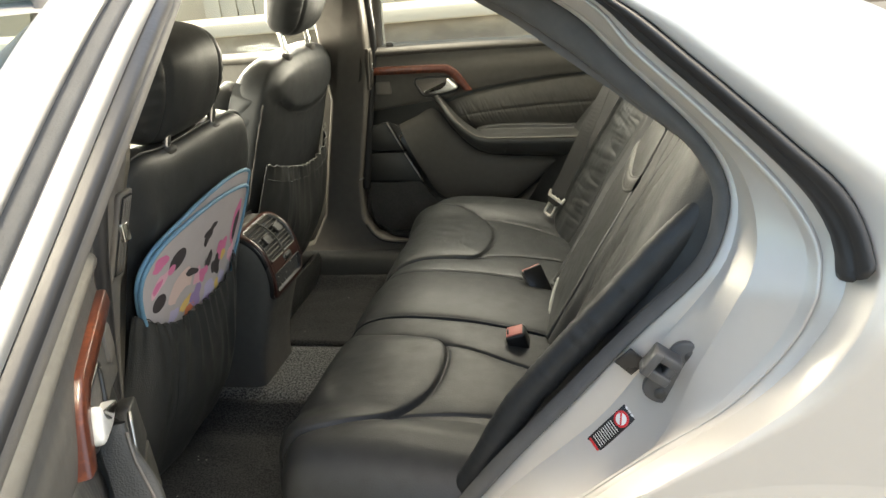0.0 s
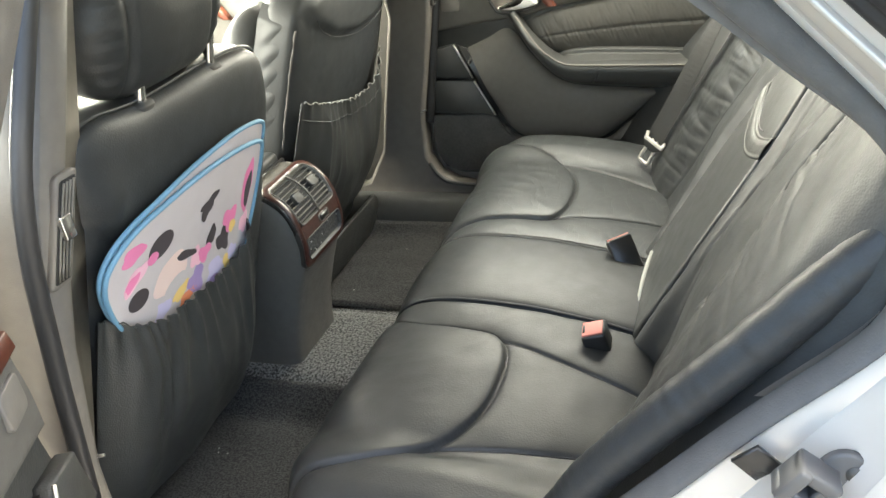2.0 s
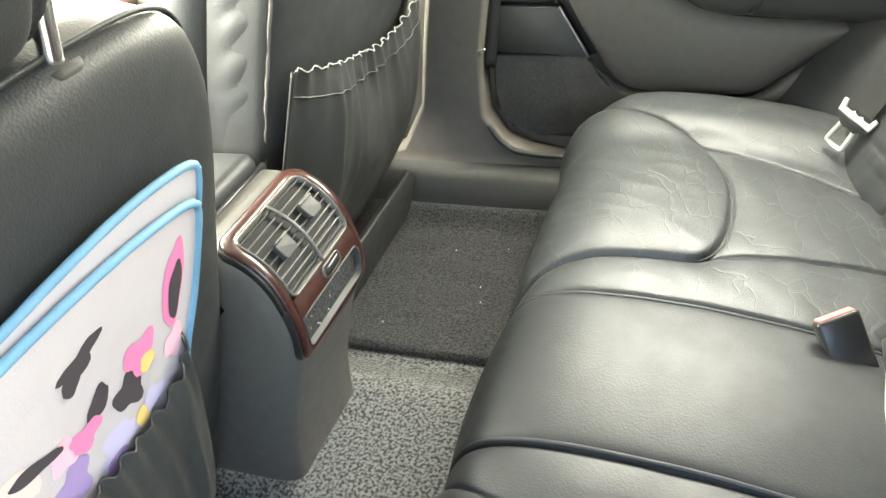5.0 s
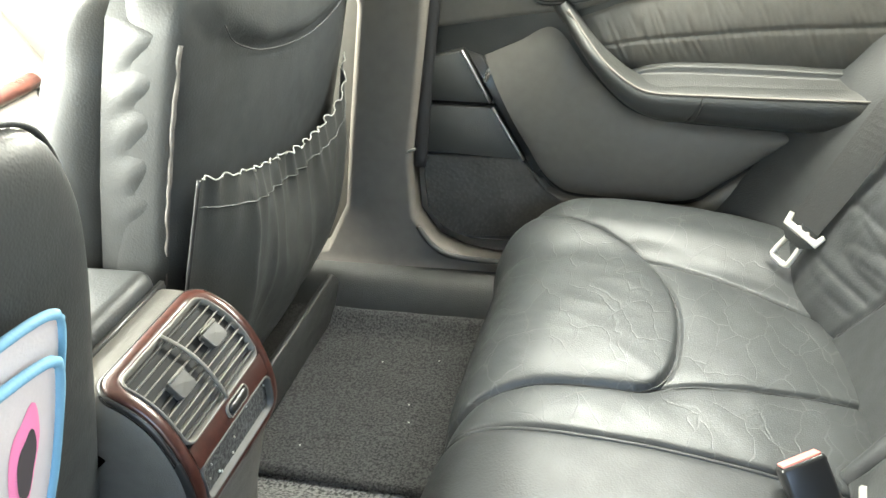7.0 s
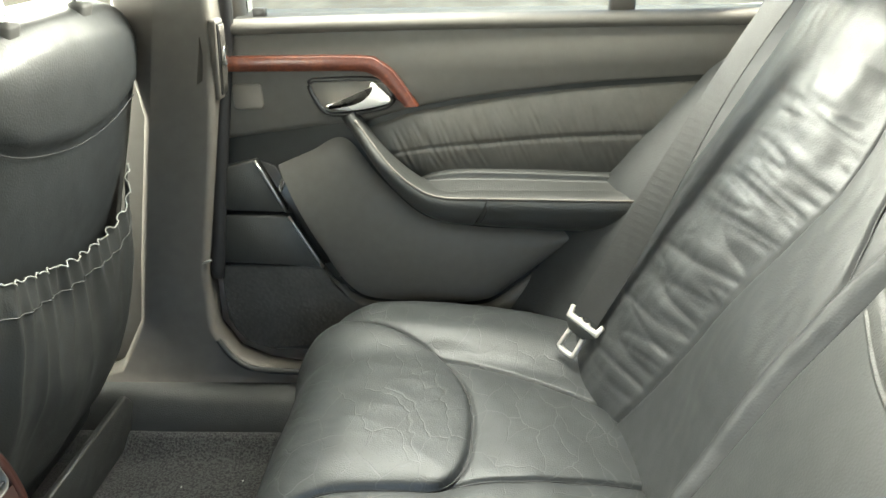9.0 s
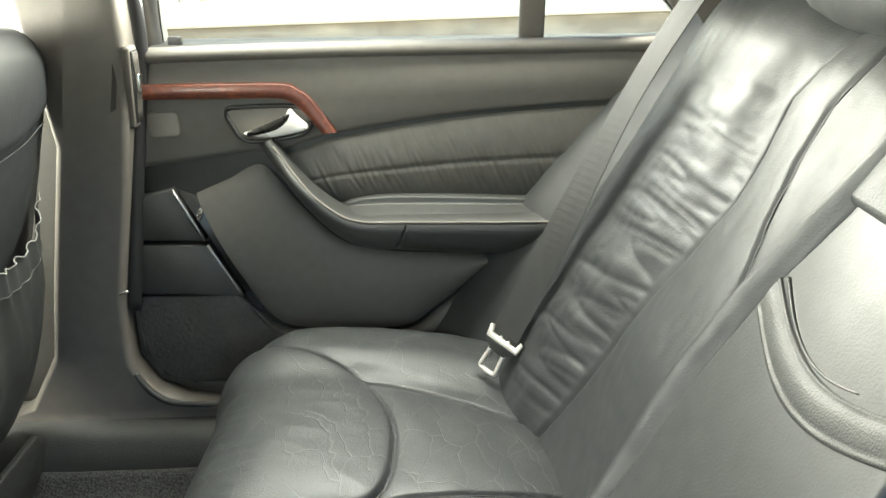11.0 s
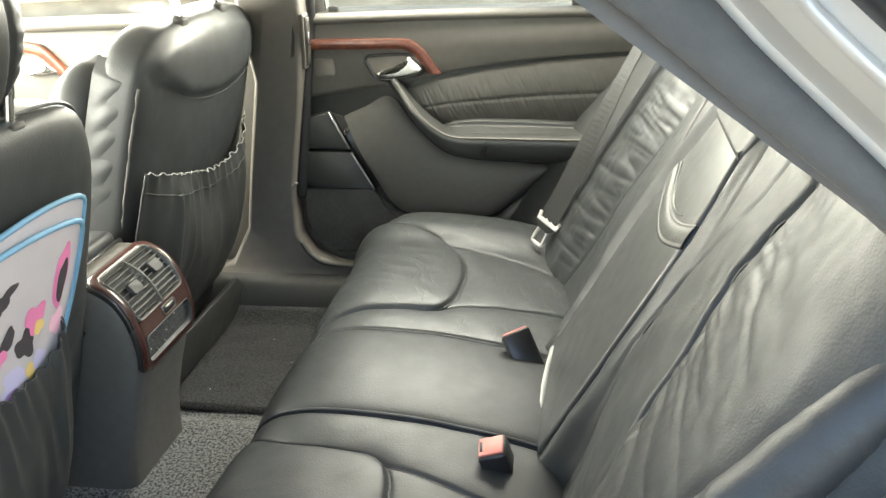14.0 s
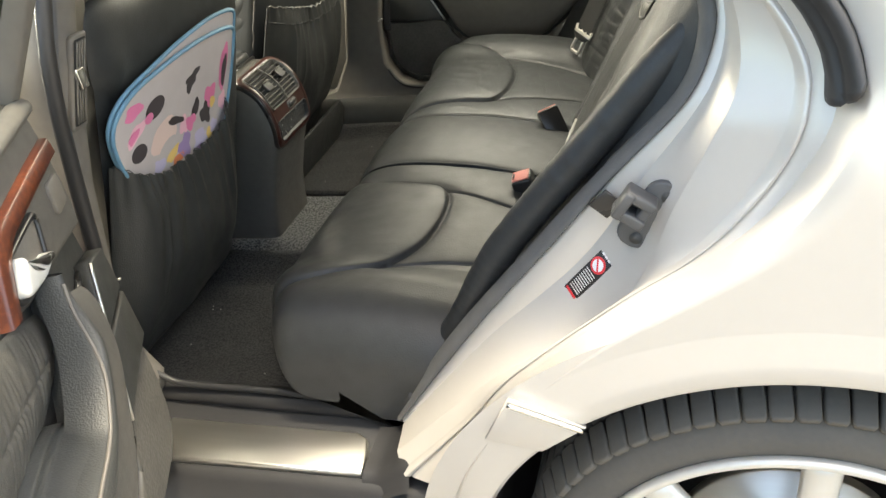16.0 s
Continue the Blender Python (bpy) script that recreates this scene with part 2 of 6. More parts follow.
def loft(curves, wrap=False, caps=False):
    """A skin over curves with equally many points."""
    n = len(curves[0])
    verts = [tuple(p) for c in curves for p in c]
    faces = []
    for i in range(len(curves) - 1):
        for j in range(n if wrap else n - 1):
            k = (j + 1) % n
            faces.append((i * n + j, i * n + k, (i + 1) * n + k, (i + 1) * n + j))
    if caps:
        faces.append(tuple(range(n))[::-1])
        faces.append(tuple(range((len(curves) - 1) * n, len(curves) * n)))
    return verts, faces


def tube(points, radius, n=60, sides=12, flat=1.0, up=(0, 0, 1), closed=False, ends=True):
    """A round or flattened rod along a curve; radius may be a function of the way along it, 0 to 1."""
    p = spline(points, n, closed)
    rings = []
    for i in range(n):
        t = p[(i + 1) % n] - p[i - 1] if closed else p[min(i + 1, n - 1)] - p[max(i - 1, 0)]
        t = Vector(t).normalized()
        s = t.cross(Vector(up))
        s = s.normalized() if s.length > 1e-4 else t.orthogonal().normalized()
        u = s.cross(t)
        r = radius(i / (n - 1)) if callable(radius) else radius
        rings.append([Vector(p[i]) + s * (r * math.cos(a)) + u * (r * flat * math.sin(a)) for a in np.linspace(0, 2 * math.pi, sides, endpoint=False)])
    if closed:
        rings.append(rings[0])
    return loft(rings, True, ends and not closed)


def rbox(sx, sy, sz, bevel=0.01, seg=3, m=None):
    bm = bmesh.new()
    bmesh.ops.create_cube(bm, size=1, matrix=Matrix.Diagonal((sx, sy, sz, 1)))
    if bevel:
        bmesh.ops.bevel(bm, geom=bm.edges[:], offset=bevel, segments=seg, affect="EDGES", profile=0.5)
    if m is not None:
        bm.transform(m)
    return bm


def plate(outline, depth, bevel=0.004, frame_of=None, seg=2):
    """A plate: the outline (u, v) given thickness, front edge rounded. frame_of(u, v, d) places it."""
    o = np.array(outline, float)
    c = o.mean(0)
    nrm = np.zeros_like(o)
    for i in range(len(o)):
        t = o[(i + 1) % len(o)] - o[i - 1]
        nrm[i] = (t[1], -t[0]) / (np.linalg.norm(t) + 1e-9)
    area = 0.5 * np.sum(o[:, 0] * np.roll(o[:, 1], -1) - np.roll(o[:, 0], -1) * o[:, 1])
    if area < 0:
        nrm = -nrm
    rings = [[(u, v, 0) for u, v in o]]
    for k in range(seg + 1):
        a = k / seg * math.pi / 2
        q = o - nrm * bevel * (1 - math.cos(a))
        rings.append([(u, v, depth - bevel + bevel * math.sin(a)) for u, v in q])
    verts, faces = loft(rings, True, True)
    if frame_of:
        verts = [frame_of(*v) for v in verts]
    return verts, faces


def pad(outline, front, back, m=None, p=2.6, rings=14, disp=None):
    """A stuffed pad: the outline (u, v) with domed front (+w) and back."""
    o = np.array(outline, float)
    c = o.mean(0)
    n = len(o)
    verts, faces = [], []

    def layer(sign, depth, first):
        for s in np.sin(np.linspace(0, math.pi / 2, rings))[1:]:
            w = depth * max(0.0, 1 - s ** p) ** (1 / p)
            for u, v in c + (o - c) * s:
                e = disp(u, v, s) if disp and sign > 0 else 0
                verts.append((u, v, sign * (w + e)))

    verts.append((*c, front + (disp(*c, 0) if disp else 0)))
    layer(1, front, True)
    verts.append((*c, -back))
    layer(-1, back, False)
    half = 1 + (rings - 1) * n
    for base, flip in ((0, False), (half, True)):
        for j in range(n):
            k = (j + 1) % n
            f = (base, base + 1 + j, base + 1 + k)
            faces.append(f[::-1] if flip else f)
            for i in range(rings - 2):
                a, b = base + 1 + i * n, base + 1 + (i + 1) * n
                f = (a + j, b + j, b + k, a + k)
                faces.append(f[::-1] if flip else f)
    if m is not None:
        verts = [m @ Vector(v) for v in verts]
    return verts, faces


def rounded(w, h, r, n=8, top=None):
    """A rectangle outline with round corners, centred at 0."""
    out = []
    for cx, cy, a0 in ((w / 2 - r, h / 2 - r, 0), (-w / 2 + r, h / 2 - r, 90), (-w / 2 + r, -h / 2 + r, 180), (w / 2 - r, -h / 2 + r, 270)):
        for a in np.linspace(a0, a0 + 90, n):
            out.append((cx + r * math.cos(radians(a)), cy + r * math.sin(radians(a))))
    return out


def seg_dist(px, py, line):
    """Distance of a point from a polyline."""
    best = 9.0
    for (ax, ay), (bx, by) in zip(line[:-1], line[1:]):
        dx, dy = bx - ax, by - ay
        t = max(0.0, min(1.0, ((px - ax) * dx + (py - ay) * dy) / (dx * dx + dy * dy + 1e-12)))
        best = min(best, math.hypot(px - ax - t * dx, py - ay - t * dy))
    return best


def smooth(a, b, x):
    t = max(0.0, min(1.0, (x - a) / (b - a)))
    return t * t * (3 - 2 * t)


def wob(x, y, z=0.0):
    return noise.noise(Vector((x, y, z)))


# ---- ground and surroundings ----
GROUND = -0.08
tagged(part("ground", grid(lambda x, y: (x, y, GROUND), np.linspace(-60, 60, 9), np.linspace(-60, 60, 9)), PAVING), "pale dusty concrete ground under the car", "ground", kind="structure")


def kerb_wall():
    """The low wall across the lane, with a coping and the cladding that stands behind it."""
    wall = thing("boundary_wall", "low weathered concrete wall with a worn coping", "wall", kind="structure")
    part("wall_base", rbox(16, 0.3, 1.04, 0.01, 2, Matrix.Translation((0, 3.35, GROUND + 0.52))), RUBBLE, wall)
    part("coping", rbox(16, 0.42, 0.085, 0.012, 2, Matrix.Translation((0, 3.32, GROUND + 1.083))), CREAM, wall, "pale worn stone coping")
    house = thing("house_wall", "cream plank-clad house wall behind the low wall", "wall", kind="structure")
    part("backing", rbox(24, 0.2, 4.5, 0, 1, Matrix.Translation((0, 6.2, GROUND + 2.25))), CREAM, house)
    one = mesh_of("plank", *plate(rounded(0.168, 4.4, 0.008, 2), 0.03, 0.006))
    for i in range(24):
        ob = part("plank", one, CREAM, house)
        ob.matrix_world = pose(-3.56 + i * 0.178, 6.09, GROUND + 2.22, 90, 0, 0)

    # Unseen wall, added to warm the light on the car's near side.
    near = thing("reflector_wall", "unseen plain beige wall added for warm reflections", "wall", kind="structure")
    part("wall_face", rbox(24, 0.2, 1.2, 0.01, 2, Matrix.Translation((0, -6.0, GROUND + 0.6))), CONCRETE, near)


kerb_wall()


# ---- car body ----
def tumble(z):
    """How far the body's side leans in above the belt."""
    return max(0.0, z - 1.05) * 0.42


# The rear door opening, from the roof down to the sill: (x, z) of five lines, inside to outside.
N_JAMB = 90
LINE_TRIM = spline([(-0.1, 1.425), (0.13, 1.41), (0.235, 1.365), (0.325, 1.302), (0.415, 1.237), (0.486, 1.183), (0.515, 1.135), (0.515, 1.1), (0.492, 1.043), (0.396, 0.943), (0.267, 0.802), (0.14, 0.653), (0.04, 0.495)], N_JAMB)
LINE_FLANGE = spline([(-0.1, 1.44), (0.2, 1.43), (0.335, 1.372), (0.415, 1.297), (0.508, 1.207), (0.541, 1.15), (0.54, 1.1), (0.509, 1.038), (0.42, 0.942), (0.34, 0.847), (0.222, 0.711), (0.062, 0.507)], N_JAMB)
LINE_CREASE = spline([(-0.1, 1.445), (0.22, 1.438), (0.35, 1.378), (0.432, 1.303), (0.522, 1.217), (0.56, 1.157), (0.567, 1.085), (0.54, 1.02), (0.502, 0.942), (0.428, 0.79), (0.25, 0.66), (0.07, 0.495)], N_JAMB)
LINE_CHANNEL = spline([(-0.1, 1.45), (0.24, 1.443), (0.37, 1.385), (0.425, 1.325), (0.5, 1.256), (0.578, 1.178), (0.618, 1.12), (0.627, 1.073), (0.6, 0.99), (0.525, 0.895), (0.43, 0.822), (0.278, 0.69), (0.209, 0.605), (0.086, 0.48)], N_JAMB)
LINE_SKIN = spline([(-0.1, 1.46), (0.28, 1.45), (0.41, 1.392), (0.494, 1.325), (0.593, 1.237), (0.65, 1.182), (0.675, 1.12), (0.671, 1.07), (0.62, 0.974), (0.535, 0.894), (0.405, 0.795), (0.301, 0.689), (0.245, 0.611), (0.21, 0.54), (0.195, 0.485)], N_JAMB)


def side(line, y, sgn=-1):
    return [(x, sgn * (y - tumble(z)), z) for x, z in line]


def skin_y(x, z):
    """Half width of the body's outer skin."""
    return 0.91 - tumble(z) - 0.25 * max(0.0, 0.75 - z) ** 2 - 0.1 * max(0.0, x - 0.9) ** 2


WHEEL = (0.655, -0.86, 0.315)


def car_body():
    car = thing("car", "silver metallic saloon car with an open rear door", "car")
    # Jamb of the open door: rolled flange, striker face, water channel, outer return.
    def between(a, b, w, y):
        return side((1 - w) * a + w * b, y)
    F, C, K, S = LINE_FLANGE, LINE_CREASE, LINE_CHANNEL, LINE_SKIN
    F_C = [(0.0, 0.742), (0.05, 0.746), (0.4, 0.749), (0.42, 0.751), (0.97, 0.8), (1.0, 0.804)]
    rings = [side(F, 0.728)] + [between(F, C, w, y) for w, y in F_C] + [between(C, K, w, y) for w, y in ((0.03, 0.8055), (0.4, 0.817), (0.8, 0.829), (0.86, 0.831), (0.92, 0.834), (1.0, 0.841))]
    rings += [between(K, S, w, y) for w, y in ((0.06, 0.844), (0.12, 0.843), (0.15, 0.84), (0.19, 0.843), (0.4, 0.851), (0.62, 0.855), (0.65, 0.859), (0.95, 0.902), (0.98, 0.907), (1.0, 0.908))]

    def on_jamb(x, z):
        """The striker face at (x, z): a place, the way along the jamb and the way out of it."""
        ys = np.linspace(0.05, 0.99, 60)
        best = min(((math.hypot(*((1 - w) * F[i] + w * C[i] - np.array([x, z]))), i, w) for i in range(1, N_JAMB - 1) for w in ys))
        i, w = best[1:]
        def p(i, w):
            q = (1 - w) * F[i] + w * C[i]
            return Vector((q[0], -(float(np.interp(w, *zip(*F_C))) - tumble(q[1])), q[1]))
        along = (p(i - 1, w) - p(i + 1, w)).normalized()
        across = (p(i, min(1, w + 0.04)) - p(i, w - 0.04)).normalized()
        out = along.cross(across).normalized()
        if out.y > 0:
            out = -out
        up = out.cross(along).normalized()
        m = Matrix((along, up, out)).transposed().to_4x4()
        m.translation = p(i, w)
        return m
    # Pressed panels that meet in crisp folds.
    for name, i, j in (("jamb_flange", 0, 4), ("jamb_striker_face", 3, 7), ("jamb_panel", 6, 11), ("jamb_channel", 10, 16), ("jamb_ridge", 15, 19), ("jamb_return", 18, 23)):
        part(name, loft(rings[i:j]), PAINT, car, "silver painted door jamb")
    # Black strip along the upper jamb and the interior seal along the flange.
    k0 = 12
    k1 = int(np.argmax((LINE_SKIN[:, 1] < 1.108)))
    strip = []
    for i in range(k0, k1):
        a, b = LINE_CHANNEL[i], LINE_SKIN[i]
        strip.append((i, a, b))
    rr = []
    for w, d in ((0.35, -0.004), (0.38, 0.008), (0.5, 0.018), (0.58, 0.012), (0.64, 0.02), (0.78, 0.026), (0.9, 0.02), (0.96, 0.006), (0.97, -0.01)):
        rr.append([((1 - w) * a[0] + w * b[0], -(0.84 + 0.06 * w + d - tumble((1 - w) * a[1] + w * b[1])), (1 - w) * a[1] + w * b[1]) for i, a, b in strip])
    part("pillar_strip", loft(rr, False), RUBBER, car, "black rubber strip along the rear pillar")
    # The strip ends in a blunt, slightly drawn-in stop.
    last = [Vector(r[-1]) for r in rr]
    mid = sum(last, Vector()) / len(last)
    way = (last[4] - Vector(rr[4][-3])).normalized()
    part("strip_end", loft([[p for p in last], [p + way * 0.006 for p in last], [p + way * 0.01 + (mid - p) * 0.25 for p in last], [mid + way * 0.011 + (p - mid) * 0.02 for p in last]], True), RUBBER, car)
    rr = []
    for k in range(13):
        a = k / 12 * 2 * math.pi
        w, d = 0.68 + 0.36 * math.cos(a), 0.014 * math.sin(a)
        mid = (1 - w) * LINE_TRIM + w * LINE_FLANGE
        rr.append([(x, -(0.716 + 0.026 * w + d - tumble(z)), z) for x, z in mid])
    part("door_seal", loft(rr), SEALGREY, car, "soft charcoal door seal")
    # Quarter panel, from the door edge to the arch, the tail and the roof.
    out = spline([(-0.1, 1.475), (0.3, 1.468), (0.55, 1.42), (0.8, 1.3), (1.05, 1.16), (1.5, 1.1), (1.75, 1.0), (1.8, 0.8)], 50)
    arch = [(WHEEL[0] + 0.49 * math.cos(a), WHEEL[2] + 0.01 + 0.49 * math.sin(a)) for a in np.linspace(0.7, math.pi - 0.02, 32)]
    rim = np.vstack([out, spline([*arch, (0.2, 0.31)], N_JAMB - 50)])
    tail_side = [[(x, -skin_y(x, z), z) for x, z in ((1 - w) * np.array([WHEEL[0] + 0.49 * math.cos(a), WHEEL[2] + 0.01 + 0.49 * math.sin(a)]) + w * np.array([1.8 - 0.02 * (0.7 - a), 0.3 + 0.7 * a]) for w in np.linspace(0, 1, 10))] for a in np.linspace(0.0, 0.7, 12)]
    part("tail_side", loft(tail_side), PAINT, car)
    rows = []
    for k in range(15):
        w = k / 14
        rows.append([(x, -skin_y(x, z), z) for x, z in (1 - w) * LINE_SKIN + w * rim])
    rows.insert(0, [(x, -skin_y(x, z) + 0.012, z) for x, z in LINE_SKIN])
    part("quarter_panel", loft(rows), PAINT, car, "silver rear wing over the wheel")
    lip = [(WHEEL[0] + 0.45 * math.cos(a), -skin_y(WHEEL[0], WHEEL[2] + 0.45 * math.sin(a)) + 0.004, WHEEL[2] + 0.01 + 0.45 * math.sin(a)) for a in np.linspace(0, math.pi, 40)]
    part("arch_lip", tube(lip, 0.006, 80, 8), PAINT, car)
    flare = [[(WHEEL[0] + r * math.cos(a), -skin_y(WHEEL[0] + r * math.cos(a), WHEEL[2] + 0.01 + r * math.sin(a)) - e, WHEEL[2] + 0.01 + r * math.sin(a)) for a in np.linspace(0.0, math.pi - 0.1, 70)] for r, e in ((0.445, -0.012), (0.447, 0.0), (0.452, 0.004), (0.475, 0.003), (0.54, -0.0015))]
    part("arch_flare", loft(flare), PAINT, car)
    well = [[(WHEEL[0] + r * math.cos(a), y, WHEEL[2] + 0.01 + r * math.sin(a)) for a in np.linspace(-0.3, math.pi + 0.3, 40)] for y, r in ((-0.9, 0.447), (-0.84, 0.44), (-0.5, 0.43))]
    part("wheel_well", loft(well), RUBBER, car, "black wheel arch liner")
    # Jack point cover in front of the arch.
    def cover(u, v, d):
        return (u, -skin_y(u, v) - 0.001 - d, v)
    part("jack_cover", plate([(0.3, 0.725), (0.395, 0.685), (0.335, 0.635), (0.26, 0.65)], 0.006, 0.002, cover), PAINT, car, "silver jacking point cover")
    part("jack_cover_edge", tube([(0.3, -0.923, 0.722), (0.345, -0.923, 0.705), (0.392, -0.922, 0.686)], 0.0035, 20, 6), CHROME, car)
    # Sill.
    sill = [[(x, y, z) for x in np.linspace(-1.6, 0.2, 20)] for y, z in ((-0.64, 0.36), (-0.66, 0.47), (-0.69, 0.488), (-0.72, 0.482), (-0.73, 0.466), (-0.845, 0.455), (-0.86, 0.44), (-0.885, 0.36), (-0.86, 0.2), (-0.8, 0.14), (-0.5, 0.13))]
    part("sill", loft(sill), RUBBER, car, "dark plastic covered door sill")
    def tread(u, v, d):
        return (u, v, 0.468 - 0.1 * (-0.73 - v) + d)
    part("sill_plate", plate([(-0.385, -0.755), (-0.02, -0.755), (0.0, -0.765), (0.008, -0.79), (0.012, -0.835), (-0.375, -0.84)], 0.012, 0.004, tread), STEEL, car, "worn brushed steel sill plate")
    part("sill_plate", plate([(-0.56, -0.755), (-0.402, -0.755), (-0.392, -0.838), (-0.56, -0.838)], 0.012, 0.004, tread), PAINT, car)
    part("sill_seal", tube([(-0.75, -0.7, 0.488), (-0.4, -0.705, 0.49), (-0.1, -0.71, 0.488), (0.03, -0.715, 0.5), (0.09, -0.722, 0.55)], 0.017, 60, 10), RUBBER, car, "black sill weatherstrip")
    sideskirt = [[(x, y, z) for x in np.linspace(-1.6, 0.21, 16)] for y, z in ((-0.875, 0.372), (-0.9, 0.368), (-0.91, 0.34), (-0.89, 0.25), (-0.85, 0.16))]
    part("sill_end_cap", grid(lambda x, y: (x, y, 0.474 + 0.03 * smooth(0.03, 0.1, x) - 0.1 * max(0, -0.76 - y) - 0.03 * smooth(-0.83, -0.86, y)), np.linspace(0.014, 0.1, 14), np.linspace(-0.735, -0.862, 14)), RUBBER, car, "black rubber sill end")
    part("side_skirt", loft(sideskirt), PAINT, car)
    # Striker and sticker on the jamb.
    jm = Matrix.Translation((0.47, on_jamb(0.47, 0.915).translation.y - 0.002, 0.915)) @ pose(0, 0, 0, 90, 0, 0) @ pose(0, 0, 0, 0, 0, -35)
    striker = part("striker", plate(rounded(0.045, 0.1, 0.02, 6), 0.008, 0.003, lambda u, v, d: jm @ Vector((u, v, d))), STRIKER, car, "dark door lock striker")
    for u, v, su, sv, sd in ((-0.024, 0.021, 0.04, 0.013, 0.028), (-0.024, -0.006, 0.041, 0.014, 0.028), (-0.038, 0.0075, 0.012, 0.0385, 0.032), (-0.011, 0.0075, 0.013, 0.0385, 0.024)):
        part("hook_bar", rbox(su, sv, sd, 0.003, 2, jm @ Matrix.Translation((u, v, 0.004 + sd / 2))), STRIKER, striker)
    part("hook_back", rbox(0.038, 0.038, 0.008, 0.003, 2, jm @ Matrix.Translation((-0.024, 0.0075, 0.006))), GLOSSBLACK, striker)
    for v in (-0.034, 0.034):
        part("bolt", tube([jm @ Vector((0.004, v, 0.004)), jm @ Vector((0.004, v, 0.007)), jm @ Vector((0.004, v, 0.0095))], 0.008, 4, 12), VENTGREY, striker)
    part("grommet", plate([(0.0, -0.02), (0.022, 0), (0, 0.02), (-0.022, 0)], 0.005, 0.002, lambda u, v, d: (0.417 + u, -0.758 - d, 0.917 + v)), GLOSSBLACK, car)
    sm = on_jamb(0.393, 0.818) @ Matrix.Diagonal((0.88, 0.88, 1, 1))
    st = part("warning_sticker", plate(rounded(0.096, 0.03, 0.004, 3), 0.0015, 0.0005, lambda u, v, d: sm @ Vector((u, v, d))), GLOSSBLACK, car, "black warning sticker with a red ring")
    for i in range(10):
        part("text_bar", plate(rounded(0.0012, 0.022, 0.0005, 2), 0.0008, 0.0002, lambda u, v, d, i=i: sm @ Vector((-0.034 + i * 0.0045 + u, v, 0.0016 + d))), STICKERWHITE, st)
    part("text_bar", plate(rounded(0.004, 0.024, 0.0008, 2), 0.0008, 0.0002, lambda u, v, d: sm @ Vector((-0.042 + u, v, 0.0016 + d))), STICKERRED, st)
    ring = [(0.0135 * math.cos(a), 0.0135 * math.sin(a)) for a in np.linspace(0, 2 * math.pi, 28, endpoint=False)]
    part("sticker_disc", plate(ring, 0.0008, 0.0002, lambda u, v, d: sm @ Vector((0.024 + u, v, 0.0016 + d))), STICKERRED, st)
    part("sticker_centre", plate([(0.72 * u, 0.72 * v) for u, v in ring], 0.0006, 0.0002, lambda u, v, d: sm @ Vector((0.024 + u, v, 0.0024 + d))), STICKERWHITE, st)
    part("sticker_slash", plate(rounded(0.02, 0.003, 0.001, 2), 0.0005, 0.0001, lambda u, v, d: sm @ Vector((0.024 + 0.7 * u - 0.7 * v, 0.7 * u + 0.7 * v, 0.0031 + d))), STICKERRED, st)
    for i in range(3):
        part("text_bar", plate(rounded(0.003, 0.006, 0.001, 2), 0.0008, 0.0002, lambda u, v, d, i=i: sm @ Vector((0.043 + u, -0.007 + 0.007 * i + v, 0.0016 + d))), STICKERWHITE, st)
    # Roof, far side, tail, nose: plain closing skins.
    roof = [[(x, y * (1.0 - 0.15 * max(0, x - 0.3)), 1.455 + 0.06 * (1 - (y / 0.62) ** 2) - 0.35 * max(0.0, x - 0.35) ** 1.5 - 0.25 * max(0.0, -0.75 - x) ** 1.5) for x in np.linspace(-1.15, 0.72, 30)] for y in np.linspace(-0.72, 0.72, 24)]
    part("roof", loft(roof), PAINT, car, "silver roof panel")
    far = []
    for z in (0.16, 0.25, 0.36, 0.5, 0.65, 0.76, 0.9, 1.0, 1.1):
        far.append([(x, skin_y(x, z) if z > 0.3 else 0.88, z) for x in np.linspace(-2.9, 1.8, 50)])
    part("far_side", loft(far), PAINT, car, "silver side panels")
    near = [[(x, -skin_y(x, z), z) for x in np.linspace(-2.9, -0.46, 30)] for z in (0.16, 0.25, 0.36, 0.5, 0.65, 0.76, 0.9, 1.0, 1.1)]
    part("front_side", loft(near), PAINT, car)
    tail = [[(x, y, z - 0.05 * (y / 0.8) ** 4) for y in np.linspace(-0.86, 0.86, 20)] for x, z in ((1.02, 1.16), (1.2, 1.14), (1.6, 1.12), (1.78, 1.05), (1.83, 0.8), (1.8, 0.4), (1.7, 0.2))]
    part("tail", loft(tail), PAINT, car)
    nose = [[(x, y, z - 0.06 * (y / 0.8) ** 4) for y in np.linspace(-0.86, 0.86, 20)] for x, z in ((-1.75, 1.06), (-2.2, 1.03), (-2.7, 0.94), (-2.95, 0.75), (-3.0, 0.45), (-2.9, 0.2))]
    part("nose", loft(nose), PAINT, car)
    part("underbody", rbox(4.4, 1.6, 0.06, 0.01, 2, Matrix.Translation((-0.6, 0, 0.16))), RUBBER, car)
    for sgn in (-1, 1):
        part("roof_rail", tube([(-1.2, sgn * 0.66, 1.42), (-0.6, sgn * 0.64, 1.457), (0.0, sgn * 0.635, 1.468), (0.35, sgn * 0.66, 1.44)], 0.028, 40, 10, 0.7), PAINT, car)
        part("windscreen_pillar", tube([(-1.9, sgn * 0.76, 1.05), (-1.5, sgn * 0.71, 1.27), (-1.15, sgn * 0.66, 1.44)], 0.04, 20, 10), TRIM, car)
